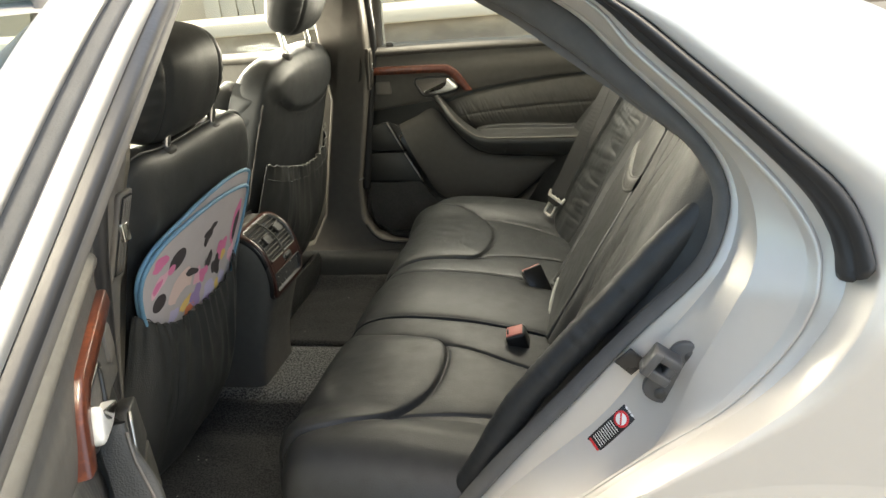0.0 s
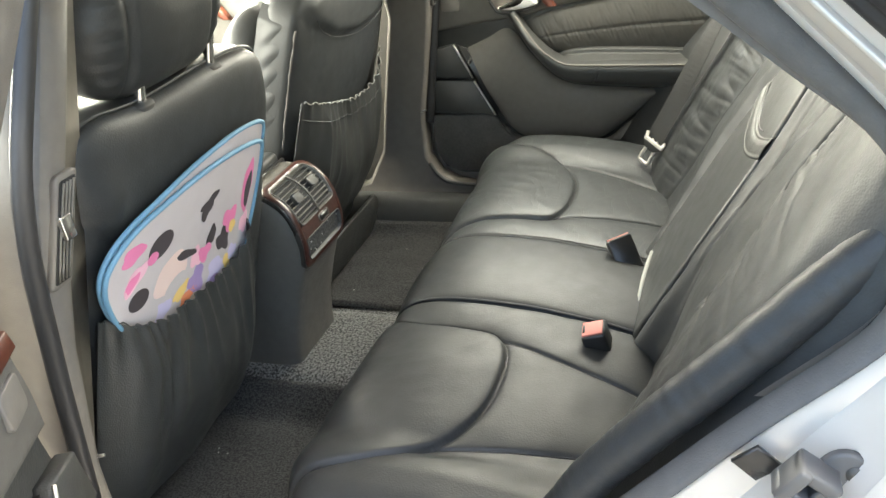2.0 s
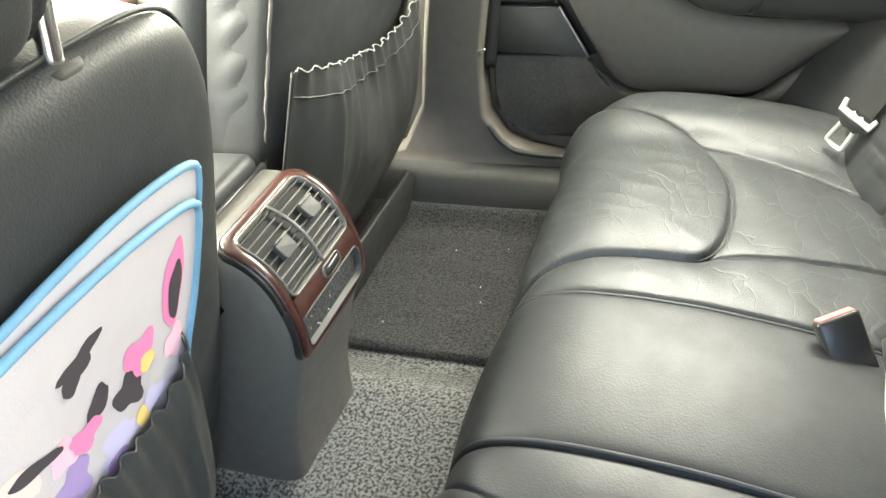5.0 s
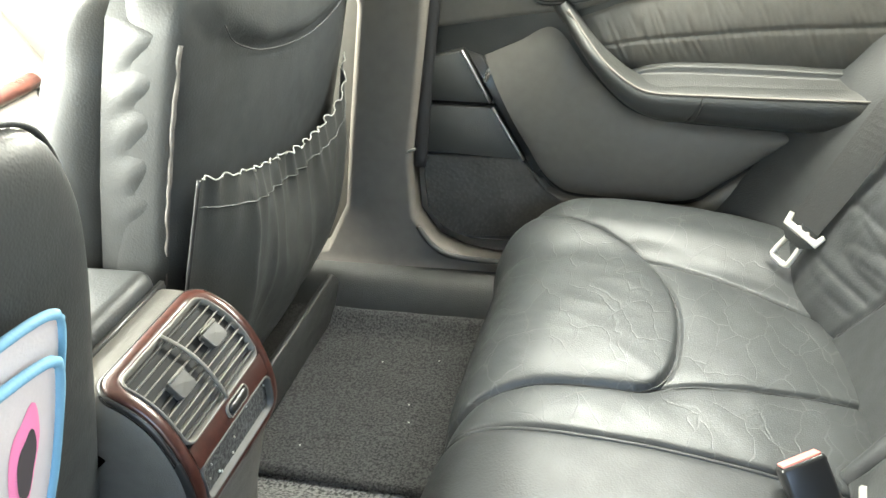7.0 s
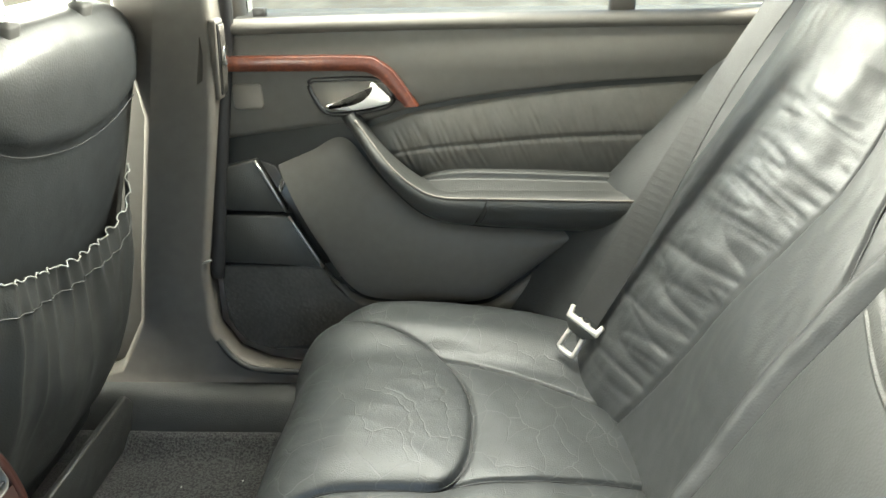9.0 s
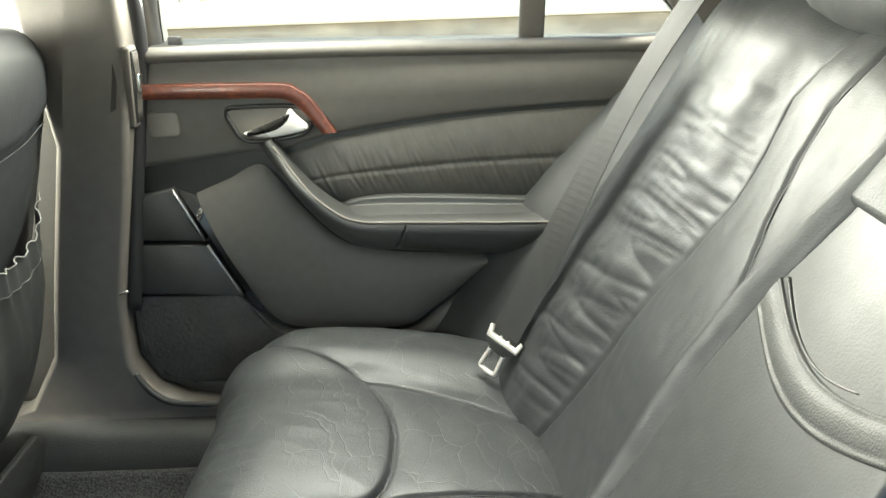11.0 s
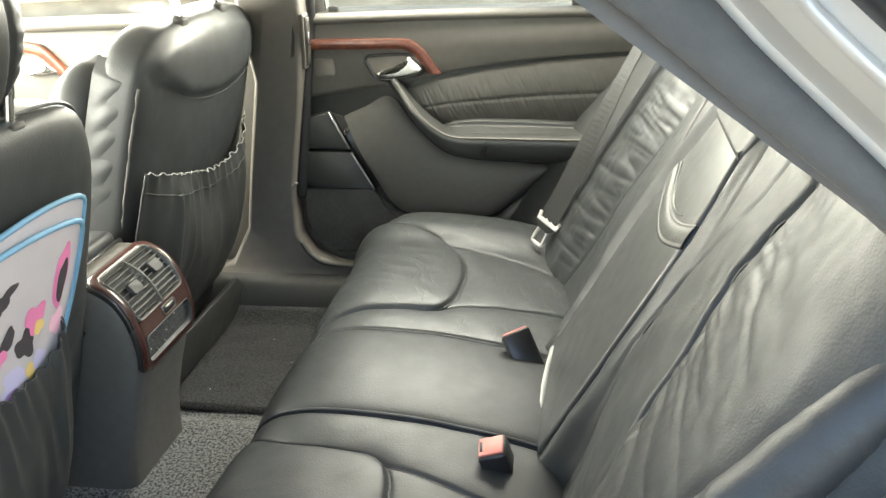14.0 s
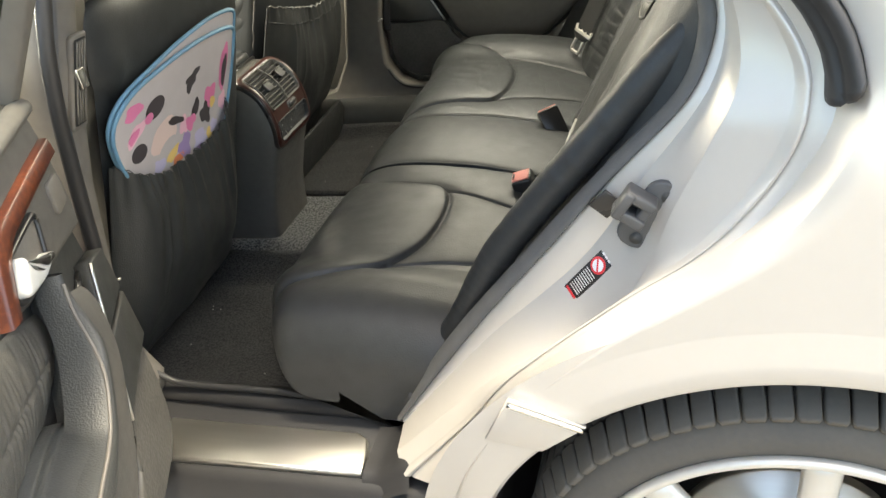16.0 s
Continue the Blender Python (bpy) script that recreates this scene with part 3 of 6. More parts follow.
    part("rear_shelf", rbox(0.5, 1.3, 0.03, 0.01, 2, Matrix.Translation((0.93, 0, 1.17))), TRIM, car, "charcoal rear parcel shelf")
    part("far_rear_pillar", loft([[(x + 0.02 + d, (0.71 + 0.02 * d) - tumble(z) * 0.9, z) for x, z in LINE_TRIM[10:60]] for d in (0.0, 0.03, 0.1, 0.3)]), TRIM, car, "charcoal rear pillar trim")
    part("near_rear_pillar", loft([[(x + d, -(0.705 - 0.05 * d) + tumble(z) * 0.95, z) for x, z in LINE_TRIM[2:56]] for d in (0.012, 0.04, 0.1, 0.35)]), TRIM, car, "charcoal rear pillar trim")
    # Out of view; its pale tone is chosen to bounce fill light down.
    part("headliner", loft([[(x, y, 1.435 + 0.03 * (1 - (y / 0.6) ** 2) - 0.3 * max(0.0, x - 0.45) ** 1.5 - 0.25 * max(0.0, -0.75 - x) ** 1.5) for x in np.linspace(-1.1, 0.72, 20)] for y in np.linspace(-0.6, 0.6, 14)]), LINING, car, "pale grey headliner")
    ws = loft([[(x, y * w, z) for y in np.linspace(-1, 1, 12)] for x, z, w in ((-1.9, 1.06, 0.74), (-1.5, 1.27, 0.7), (-1.13, 1.45, 0.64))])
    g = part("windscreen", ws, GLASS, car, "clear windscreen")
    g.visible_shadow = False
    rw = loft([[(x, y * w, z) for y in np.linspace(-1, 1, 12)] for x, z, w in ((0.66, 1.44, 0.58), (0.9, 1.3, 0.62), (1.12, 1.16, 0.66))])
    g = part("rear_window", rw, GLASS, car, "clear rear window")
    g.visible_shadow = False
    # Wheel.
    wheel = part("wheel", tube([(WHEEL[0], -0.6, WHEEL[2]), (WHEEL[0], -0.75, WHEEL[2])], 0.07, 6, 24), RUBBER, car)
    prof = [(-0.66, 0.29), (-0.66, 0.34), (-0.68, 0.366), (-0.71, 0.378), (-0.79, 0.38), (-0.835, 0.376), (-0.858, 0.362), (-0.872, 0.34), (-0.875, 0.32), (-0.868, 0.303), (-0.86, 0.296)]
    part("tyre", grid(lambda a, k: (WHEEL[0] + prof[k][1] * math.cos(a), prof[k][0], WHEEL[2] + prof[k][1] * math.sin(a)), np.linspace(0, 2 * math.pi, 96, endpoint=False), range(len(prof)), True), TYRE, wheel, "worn black tyre with a blocky tread")
    block = mesh_of("tread_block", *plate(rounded(0.028, 0.055, 0.004, 2), 0.01, 0.003))
    for i in range(76):
        a = i / 76 * 2 * math.pi
        for y, tl in ((-0.846, 22), (-0.785, 0), (-0.72, 0)):
            ob = part("tread_block", block, TYRE, wheel)
            r = 0.372 if tl else 0.378
            ob.matrix_world = Matrix.Translation((WHEEL[0], y, WHEEL[2])) @ Matrix.Rotation(-a, 4, "Y") @ Matrix.Translation((0, 0, r)) @ Matrix.Rotation(radians(tl), 4, "X")
    rimp = [(-0.70, 0.25), (-0.8, 0.262), (-0.85, 0.275), (-0.872, 0.285), (-0.879, 0.292), (-0.88, 0.3), (-0.874, 0.304), (-0.862, 0.3)]
    part("rim", grid(lambda a, k: (WHEEL[0] + rimp[k][1] * math.cos(a), rimp[k][0], WHEEL[2] + rimp[k][1] * math.sin(a)), np.linspace(0, 2 * math.pi, 96, endpoint=False), range(len(rimp)), True), ALLOY, wheel, "silver alloy wheel rim")
    for i in range(10):
        a = radians(18 + 36 * i) + (0.09 if i % 2 else -0.09)
        d, s = Vector((math.cos(a), 0, math.sin(a))), Vector((-math.sin(a), 0, math.cos(a)))
        o = Vector((WHEEL[0], -0.85, WHEEL[2]))
        part("spoke", tube([o + d * 0.05, o + d * 0.16 + Vector((0, -0.012, 0)), o + d * 0.285], lambda t: 0.02 + 0.006 * t, 14, 10, 0.7, (0, 1, 0)), ALLOY, wheel)
    part("hub", pad(rounded(0.14, 0.14, 0.069, 10), 0.03, 0.02, Matrix.Translation((WHEEL[0], -0.85, WHEEL[2])) @ pose(0, 0, 0, 90, 0, 0)), ALLOY, wheel)
    part("brake_disc", tube([(WHEEL[0], -0.74, WHEEL[2]), (WHEEL[0], -0.75, WHEEL[2]), (WHEEL[0], -0.76, WHEEL[2])], 0.16, 4, 48), STEEL, wheel)
    return car


car_body()


# ---- cabin floor ----
def cabin_floor():
    """Floor carpet with the centre tunnel."""
    def f(x, y):
        t = 1 - smooth(0.10, 0.24, abs(y))
        z = 0.375 + 0.075 * t + 0.002 * wob(x * 9, y * 9)
        return (x, y, z)
    tagged(part("floor", grid(f, np.linspace(-1.7, 0.5, 70), np.linspace(-0.665, 0.665, 80)), CARPETLIGHT), "grey speckled cabin carpet over the tunnel", "floor", kind="structure")
    for sgn in (-1, 1):
        mat_ob = thing("floor_mat", "charcoal loop-pile floor mat with crumbs", "floor mat", group="floor mats")
        inner = 0.245 if sgn > 0 else 0.14
        part("mat_body", grid(lambda u, v: (v, sgn * u, max(0.392, 0.388 + 0.075 * (1 - smooth(0.1, 0.24, u))) + 0.004 * wob(u * 14, v * 14) - (0.012 if u in (inner, 0.65) or v in (-0.76, -0.2) else 0) + 0.05 * smooth(0.6, 0.66, u)), [inner, *np.linspace(inner + 0.005, 0.64, 50), 0.65], [-0.76, *np.linspace(-0.755, -0.205, 60), -0.2]), CARPET, mat_ob)
        rnd = random.Random(5 + sgn)
        for i in range(5):
            c = part("crumb", rbox(0.004, 0.003, 0.002, 0.001, 1), STITCH, mat_ob)
            c.matrix_world = pose(rnd.uniform(-0.62, -0.3), sgn * rnd.uniform(0.3, 0.6), 0.3985, 0, 0, rnd.uniform(0, 180))
    # Sill trims along both sides, inside.
    for sgn in (-1, 1):
        prof = [(0.63, 0.36), (0.648, 0.43), (0.66, 0.475), (0.69, 0.49), (0.73, 0.49)] if sgn > 0 else [(0.625, 0.36), (0.64, 0.44), (0.655, 0.475), (0.67, 0.48)]
        tagged(part("sill_trim", loft([[(x, sgn * y, z) for x in np.linspace(-1.6, 0.1, 12)] for y, z in prof]), RUBBER if sgn < 0 else VINYL), "charcoal plastic inner sill trim", "trim", kind="structure")


cabin_floor()


# ---- rear bench ----
CUSHION = spline([(0.31, 0.575), (0.25, 0.603), (0.16, 0.628), (0.06, 0.647), (-0.05, 0.657), (-0.13, 0.655), (-0.185, 0.638), (-0.217, 0.6), (-0.228, 0.55), (-0.22, 0.48), (-0.195, 0.41), (-0.18, 0.37)], 260)
CUSHION_S = np.concatenate([[0], np.cumsum(np.linalg.norm(np.diff(CUSHION, axis=0), axis=1))])
TOP_END = int(np.argmin(CUSHION[:, 0]))


def cushion_s(x):
    xs = CUSHION[:TOP_END + 1, 0][::-1]
    return float(np.interp(x, xs, CUSHION_S[:TOP_END + 1][::-1]))


SEAMS = [
    spline([(-0.226, 0.65), (-0.19, 0.628), (-0.1, 0.585), (-0.012, 0.523), (0.028, 0.46), (0.045, 0.39), (0.046, 0.31), (0.034, 0.255), (0.008, 0.226), (-0.06, 0.219), (-0.13, 0.212), (-0.2, 0.182), (-0.225, 0.17)], 50),
    spline([(-0.012, 0.523), (0.1, 0.497), (0.226, 0.462), (0.3, 0.44)], 14),
    spline([(0.012, 0.232), (0.12, 0.262), (0.25, 0.292), (0.3, 0.3)], 14),
]
SEAMS_S = [[(cushion_s(x), y) for x, y in line] for line in SEAMS]


def line_dist(px, py, line):
    """Distances of many points from a polyline."""
    best = np.full(px.shape, 9.0)
    for (ax, ay), (bx, by) in zip(line[:-1], line[1:]):
        dx, dy = bx - ax, by - ay
        t = np.clip(((px - ax) * dx + (py - ay) * dy) / (dx * dx + dy * dy + 1e-12), 0, 1)
        best = np.minimum(best, np.hypot(px - ax - t * dx, py - ay - t * dy))
    return best


def ease(a, b, x):
    t = np.clip((x - a) / (b - a), 0, 1)
    return t * t * (3 - 2 * t)


def inside(px, py, ring):
    """Which of many points lie inside a closed polygon."""
    hit = np.zeros(px.shape, bool)
    for (ax, ay), (bx, by) in zip(ring, ring[1:] + ring[:1]):
        if ay == by:
            continue
        hit ^= ((ay > py) != (by > py)) & (px < (bx - ax) * (py - ay) / (by - ay) + ax)
    return hit


def wobs(x, y, z):
    return np.array([noise.noise((a, b, z)) for a, b in zip(x.ravel(), y.ravel())]).reshape(x.shape)


def bench_cushion(bench, lo, hi, sgn, label):
    """One section of the cushion between two seams; sgn mirrors it."""
    t = np.gradient(CUSHION, axis=0)
    t /= np.linalg.norm(t, axis=1)[:, None]
    nrm = np.stack([t[:, 1], -t[:, 0]], 1)
    middle = lo < 0
    ys = np.linspace(lo, hi, 150) if middle else np.concatenate([np.linspace(lo, hi, 320), np.full(4, hi)])
    Y, S = np.meshgrid(ys, CUSHION_S, indexing="ij")
    X = np.broadcast_to(CUSHION[:, 0], Y.shape)
    if middle:
        d = np.minimum(Y - lo, hi - Y)
        off = 0.01 * (1 - np.exp(-d / 0.006)) - 0.004 * np.exp(-(d / 0.003) ** 2) + 0.007 * np.cos(Y / 0.132 * math.pi / 2) + 0.0012 * wobs(X * 16, Y * 14, 3.0)
    else:
        ds = [line_dist(S, Y, line) for line in SEAMS_S]
        d = np.minimum(ds[1], ds[2])
        de = Y - lo
        pad_in = inside(S, Y, SEAMS_S[0] + [(CUSHION_S[-1], 0.17), (CUSHION_S[-1], 0.66)])
        # The front pad stands proud of its seam; the panels round it are drawn down to theirs.
        h = np.where(pad_in, 0.006 * (1 - np.exp(-ds[0] / 0.003)) + 0.009 * (1 - np.exp(-ds[0] / 0.03)), 0.007 * (1 - np.exp(-ds[0] / 0.02)))
        h = h - 0.004 * np.exp(-(ds[0] / 0.003) ** 2)
        h -= np.where(pad_in, 0.0, 0.004 * np.exp(-(d / 0.0035) ** 2) + 0.004 * np.exp(-d / 0.018))
        h += -0.005 * np.exp(-(de / 0.004) ** 2) + 0.004 * (1 - np.exp(-de / 0.02))
        h += 0.022 * ease(0.5, 0.6, Y) * ease(0.0, 0.04, ds[1] + 0.04 * pad_in)
        k = 1.0 if sgn > 0 else 0.4
        h += k * (0.0007 * wobs(X * 30 + Y * 8, Y * 20, 1.7) - 0.0014 * np.abs(wobs(X * 13 + Y * 19, Y * 11 - X * 9, 4.0)) * ease(0.1, 0.0, X)) + 0.0013 * wobs(X * 18, Y * 13, 9.0 + sgn)
        front = ease(cushion_s(-0.12), cushion_s(-0.12) + 0.14, S)
        start = 0.63 - (0.12 if sgn > 0 else 0.24) * front
        e = np.clip((Y - start) / (0.735 - start), 0, 1)
        off = h - (0.095 + (0.045 if sgn > 0 else 0.12) * front) * (1 - np.sqrt(np.maximum(0.0, 1 - e * e)))
    P = np.stack([X + nrm[:, 0] * off, (Y if middle else sgn * Y), CUSHION[:, 1] + nrm[:, 1] * off], 2)
    if not middle and sgn < 0:
        # The front corner tucks back under itself above the carpeted base.
        P[:, :, 0] += 0.2 * ease(0.42, 0.7, Y) * ease(0.54, 0.38, P[:, :, 2])
    if not middle:
        # The end closes towards the middle of its own outline.
        for r, k in zip(range(-4, 0), (0.04, 0.3, 0.65, 1.0)):
            P[r, :, 0] += k * (0.05 - P[r, :, 0])
            P[r, :, 2] += k * (0.47 - P[r, :, 2])
    n = len(CUSHION)
    faces = [(r * n + i, (r + 1) * n + i, (r + 1) * n + i + 1, r * n + i + 1) for r in range(len(ys) - 1) for i in range(n - 1)]
    sec = part("cushion_section", (P.reshape(-1, 3), faces), WORN if sgn > 0 and not middle else LEATHER, bench, label)
    if not middle:
        for line in SEAMS:
            rows = []
            for x, y in line[1:-1]:
                i = int(np.argmin(np.abs(CUSHION_S - cushion_s(x))))
                jy = int(np.argmin(np.abs(ys - y)))
                rows.append(Vector(P[jy, i]) + Vector((0, 0, 0.0002)))
            part("seam", tube(rows[::2] if len(rows) > 20 else rows, 0.0016, 120, 6), RUBBER, sec)
    else:
        for row in (3, len(ys) - 4):
            part("piping", tube([Vector(P[row, i]) + Vector((0, 0, 0.0005)) for i in range(4, 200, 6)], 0.0032, 160, 8), LEATHER, sec, "leather-covered piping")
    return sec


BACK = spline([(0.215, 0.56), (0.25, 0.63), (0.31, 0.735), (0.37, 0.84), (0.43, 0.94), (0.49, 1.04), (0.53, 1.11), (0.556, 1.155), (0.585, 1.183), (0.63, 1.19), (0.7, 1.17)], 240)


def back_lines(z):
    seam1 = float(np.interp(z, [0.6, 0.666, 0.79, 0.9, 1.0, 1.05, 1.11, 1.18], [0.43, 0.41, 0.375, 0.343, 0.313, 0.322, 0.34, 0.306]))
    seam2 = float(np.interp(z, [0.6, 0.85, 0.947, 1.0, 1.063, 1.117, 1.165], [0.19, 0.19, 0.193, 0.22, 0.246, 0.252, 0.235]))
    bar = float(np.interp(z, [0.6, 0.75, 0.87, 0.96, 1.06, 1.18], [0.15, 0.15, 0.148, 0.137, 0.103, 0.062]))
    return seam1, seam2, bar


def bench_back(bench, sgn, label):
    nrm = np.array([(-(BACK[min(i + 1, 239)] - BACK[max(i - 1, 0)])[1], (BACK[min(i + 1, 239)] - BACK[max(i - 1, 0)])[0]) for i in range(240)])
    nrm /= np.linalg.norm(nrm, axis=1)[:, None]
    us = np.linspace(0, 1, 220)
    verts = []
    for u in us:
        for i, (x, z) in enumerate(BACK):
            s1, s2, bar = back_lines(z)
            y = bar - 0.02 + u * (0.715 - bar + 0.02)
            h = 0.0
            # Roll beside the armrest, flank, centre panel, outer bolster.
            h += (0.021 if sgn > 0 else 0.009) * math.exp(-((y - bar - 0.018) / 0.019) ** 2) - 0.003 * math.exp(-((y - bar - 0.05) / 0.004) ** 2) + 0.0008 * wob(y * 60, z * 45, 31)
            h -= 0.035 * smooth(bar - 0.003, bar - 0.02, y)
            if y > s1:
                w = (y - s1) / max(0.05, 0.655 - s1)
                h += 0.05 * math.sin(math.pi * min(1, w) * 0.62 + 0.05) * smooth(0, 0.25, w)
                band = smooth(0.0, 0.08, w) * smooth(0.98, 0.4, w) * smooth(0.6, 0.68, z) * smooth(1.15, 1.02, z)
                along, across = z + 0.1 * (y - s1), y - s1
                bend = 0.5 * wob(z * 5, y * 5, 7)
                f1 = wob(along * 23 + bend, across * 4, 3 + sgn)
                f2 = wob(along * 52 + 2 * bend, across * 7, 13 + sgn)
                near = smooth(0.9, 0.15, w)
                h += band * (0.55 if sgn > 0 else 0.5) * (0.0075 * min(1.0, 2.6 * abs(f1)) ** 0.6 + near * 0.0055 * min(1.0, 2.6 * abs(f2)) ** 0.6 - 0.006)
            else:
                h += 0.006 * math.exp(-((y - (s1 + s2) / 2) / 0.06) ** 2)
            h -= 0.008 * math.exp(-((y - s1) / 0.004) ** 2)
            h -= 0.005 * math.exp(-((y - s2) / 0.004) ** 2) * smooth(0.7, 0.85, z)
            e = max(0.0, min(1.0, (y - 0.6) / 0.115))
            h -= 0.1 * (1 - math.sqrt(max(0.0, 1 - e * e)))
            h += 0.0018 * wob(y * 16, z * 13, 20 + sgn)
            if sgn < 0 and y < s1 + 0.1:
                # Loose hide: soft slanting folds across the whole panel.
                h += 0.0075 * (0.3 - abs(wob((z - 0.9 * y) * 9, (z + y) * 2.2, 41))) * smooth(bar + 0.03, bar + 0.09, y) * smooth(0.6, 0.75, z)
            # The flank sinks back towards the cushion.
            h -= 0.035 * smooth(0.46, 0.3, y) * smooth(0.15, 0.2, y) * smooth(0.85, 0.62, z)
            verts.append((x + nrm[i][0] * h, sgn * y, z + nrm[i][1] * h))
    n = 240
    faces = [(r * n + i, (r + 1) * n + i, (r + 1) * n + i + 1, r * n + i + 1) for r in range(len(us) - 1) for i in range(n - 1)]
    rest = part("backrest", (verts, faces), LEATHER, bench, label)
    grid_of = np.array(verts).reshape(len(us), n, 3)
    for which, i0, i1 in ((0, 20, 200), (1, 95, 200)):
        run = []
        for i in range(i0, i1, 4):
            y = back_lines(BACK[i][1])[which]
            k = int(np.argmin(np.abs(np.abs(grid_of[:, i, 1]) - y)))
            run.append(Vector(grid_of[k, i]) + Vector((nrm[i][0], 0, nrm[i][1])) * 0.001)
        part("seam", tube(run, 0.0017, 120, 6), RUBBER, rest)
    return rest


BACK_TILT = math.degrees(math.atan2(0.49 - 0.25, 1.04 - 0.63))


def on_back(u, v, d):
    """A place on the seat back: u across, v height, d proud of it."""
    x = float(np.interp(v, BACK[:190, 1], BACK[:190, 0]))
    c, s = math.cos(radians(BACK_TILT)), math.sin(radians(BACK_TILT))
    return (x - c * d, u, v + s * d)


def rear_bench():
    bench = thing("rear_bench", "black leather rear bench seat with pleated bolsters and folded armrest", "car seat")
    bench_cushion(bench, 0.132, 0.735, 1, "creased black leather cushion with a rounded front pad")
    bench_cushion(bench, 0.132, 0.735, -1, "smooth black leather cushion with a rounded front pad")
    bench_cushion(bench, -0.132, 0.132, 1, "plain black leather centre cushion")
    bench_back(bench, 1, "pleated black leather backrest")
    bench_back(bench, -1, "pleated black leather backrest")
    # Centre: recess, folded armrest with its pull strap, padded top.
    part("armrest_recess", grid(lambda u, v: on_back(u, v, -0.012 - 0.02 * (u / 0.13) ** 4), np.linspace(-0.15, 0.15, 14), np.linspace(0.58, 1.18, 30)), LEATHER, bench)
    zs = np.linspace(0.612, 1.085, 16)
    o = [(back_lines(z)[2] - 0.004, z) for z in zs] + [(-back_lines(z)[2] + 0.004, z) for z in zs[::-1]]
    rest = part("armrest", plate(o, 0.03, 0.008, lambda u, v, d: on_back(u, v, d - 0.02), 4), POLISHED, bench, "folded black leather armrest")
    st = [[on_back(0.122 - 0.262 * t, 0.978 + w - 0.032 * math.sin(math.pi * t), 0.0105 + d) for t in np.linspace(0, 1, 30)] for w, d in ((-0.032, -0.004), (-0.0315, 0.0012), (-0.028, 0.0024), (-0.027, 0.0012), (-0.024, 0.0024), (-0.012, 0.0034), (-0.004, 0.0024), (-0.003, 0.0012), (-0.001, 0.0024), (0.0015, 0.0016), (0.002, -0.004))]
    part("pull_strap", loft(st), VINYL, rest, "stitched leather pull strap")
    part("strap_slot", tube([on_back(0.112 - 0.17 * t, 0.9825 - 0.032 * math.sin(math.pi * t * 0.76), 0.0095) for t in np.linspace(0, 1, 10)], lambda t: 0.0035 * (1 - 0.7 * t), 40, 6), GLOSSBLACK, rest)
    # Pale strip puts the light on the armrest's lower edge into colour.
    part("edge_strip", tube([on_back(0.125, 0.635, 0.01), on_back(0.06, 0.625, 0.012), on_back(-0.04, 0.615, 0.012)], 0.005, 20, 6), STITCH, rest, "pale strip for the armrest's lit lower edge")
    top = [(-0.1, 1.056), (0.1, 1.056), (0.116, 1.062), (0.123, 1.08), (0.124, 1.13), (0.114, 1.172), (0.06, 1.186), (-0.06, 1.186), (-0.114, 1.172), (-0.124, 1.13), (-0.123, 1.08), (-0.116, 1.062)]
    part("centre_top", plate(spline(top, 80, True), 0.034, 0.009, lambda u, v, d: on_back(u, v, d - 0.02 - 0.01 * smooth(1.1, 1.18, v)), 6), LEATHER, bench, "soft flap over the folded armrest")
    # Side rolls that close the bench against the body.
    pts = [(0.05, -0.675, 0.5), (0.152, -0.678, 0.632), (0.24, -0.68, 0.78), (0.304, -0.68, 0.862), (0.39, -0.678, 0.96), (0.466, -0.672, 1.045), (0.516, -0.664, 1.098), (0.55, -0.655, 1.14), (0.575, -0.64, 1.18)]
    part("side_roll", tube(pts, lambda t: (0.025 + 0.0014 * wob(t * 34, 0.3) + 0.0009 * wob(t * 90, 1.3)) * (1 - 0.6 * smooth(0.8, 1.0, t)), 300, 18), LEATHER, bench, "wrinkled leather side roll")
    edge = spline([(0.06, 0.5), (0.16, 0.632), (0.25, 0.78), (0.31, 0.862), (0.396, 0.96), (0.47, 1.045), (0.52, 1.1), (0.545, 1.15), (0.57, 1.18)], 60)
    part("side_panel", loft([[(x + dx + 0.003 * wob(z * 22, dy * 30), 0.69 + dy, z) for x, z in edge] for dx, dy in ((-0.06, 0.06), (-0.055, 0.05), (-0.03, 0.022), (0.004, -0.01), (0.03, -0.034), (0.046, -0.048), (0.08, -0.055))]), LEATHER, bench, "flat leather side facing")
    part("bench_base", rbox(0.5, 1.29, 0.18, 0.02, 2, Matrix.Translation((0.075, 0.055, 0.46))), VINYL, bench, "dark bench base")
    for sgn in (-1, 1):
        part("base_side", plate([(-0.235, 0.385), (-0.19, 0.44), (-0.15, 0.5), (0.06, 0.5), (0.06, 0.385)], 0.012, 0.004, lambda u, v, d: (u, sgn * (0.6 + d), v)), PANEL, bench, "grey carpeted base side")
    # Headrests on the shelf.
    for y, w in ((0.335, 0.3), (0.0, 0.26), (-0.335, 0.3)):
        hr = part("headrest", pad(rounded(w, 0.2, 0.075, 8), 0.06, 0.055, Matrix.Translation((0.625, y, 1.275)) @ pose(0, 0, 0, 75, 0, -90), 2.4), LEATHER, bench, "black leather headrest")
        for d in (-0.07, 0.07):
            part("post", tube([(0.64, y + d, 1.16), (0.64, y + d, 1.2), (0.638, y + d, 1.24)], 0.006, 8, 8), CHROME, hr)
    # Buckles between cushion and back.
    m = Matrix.Translation((0.181, -0.188, 0.632)) @ pose(0, 0, 0, 6, -14, 4)
    bk = part("buckle", rbox(0.042, 0.046, 0.062, 0.005, 2, m), GLOSSBLACK, bench, "black belt buckle with a red button")
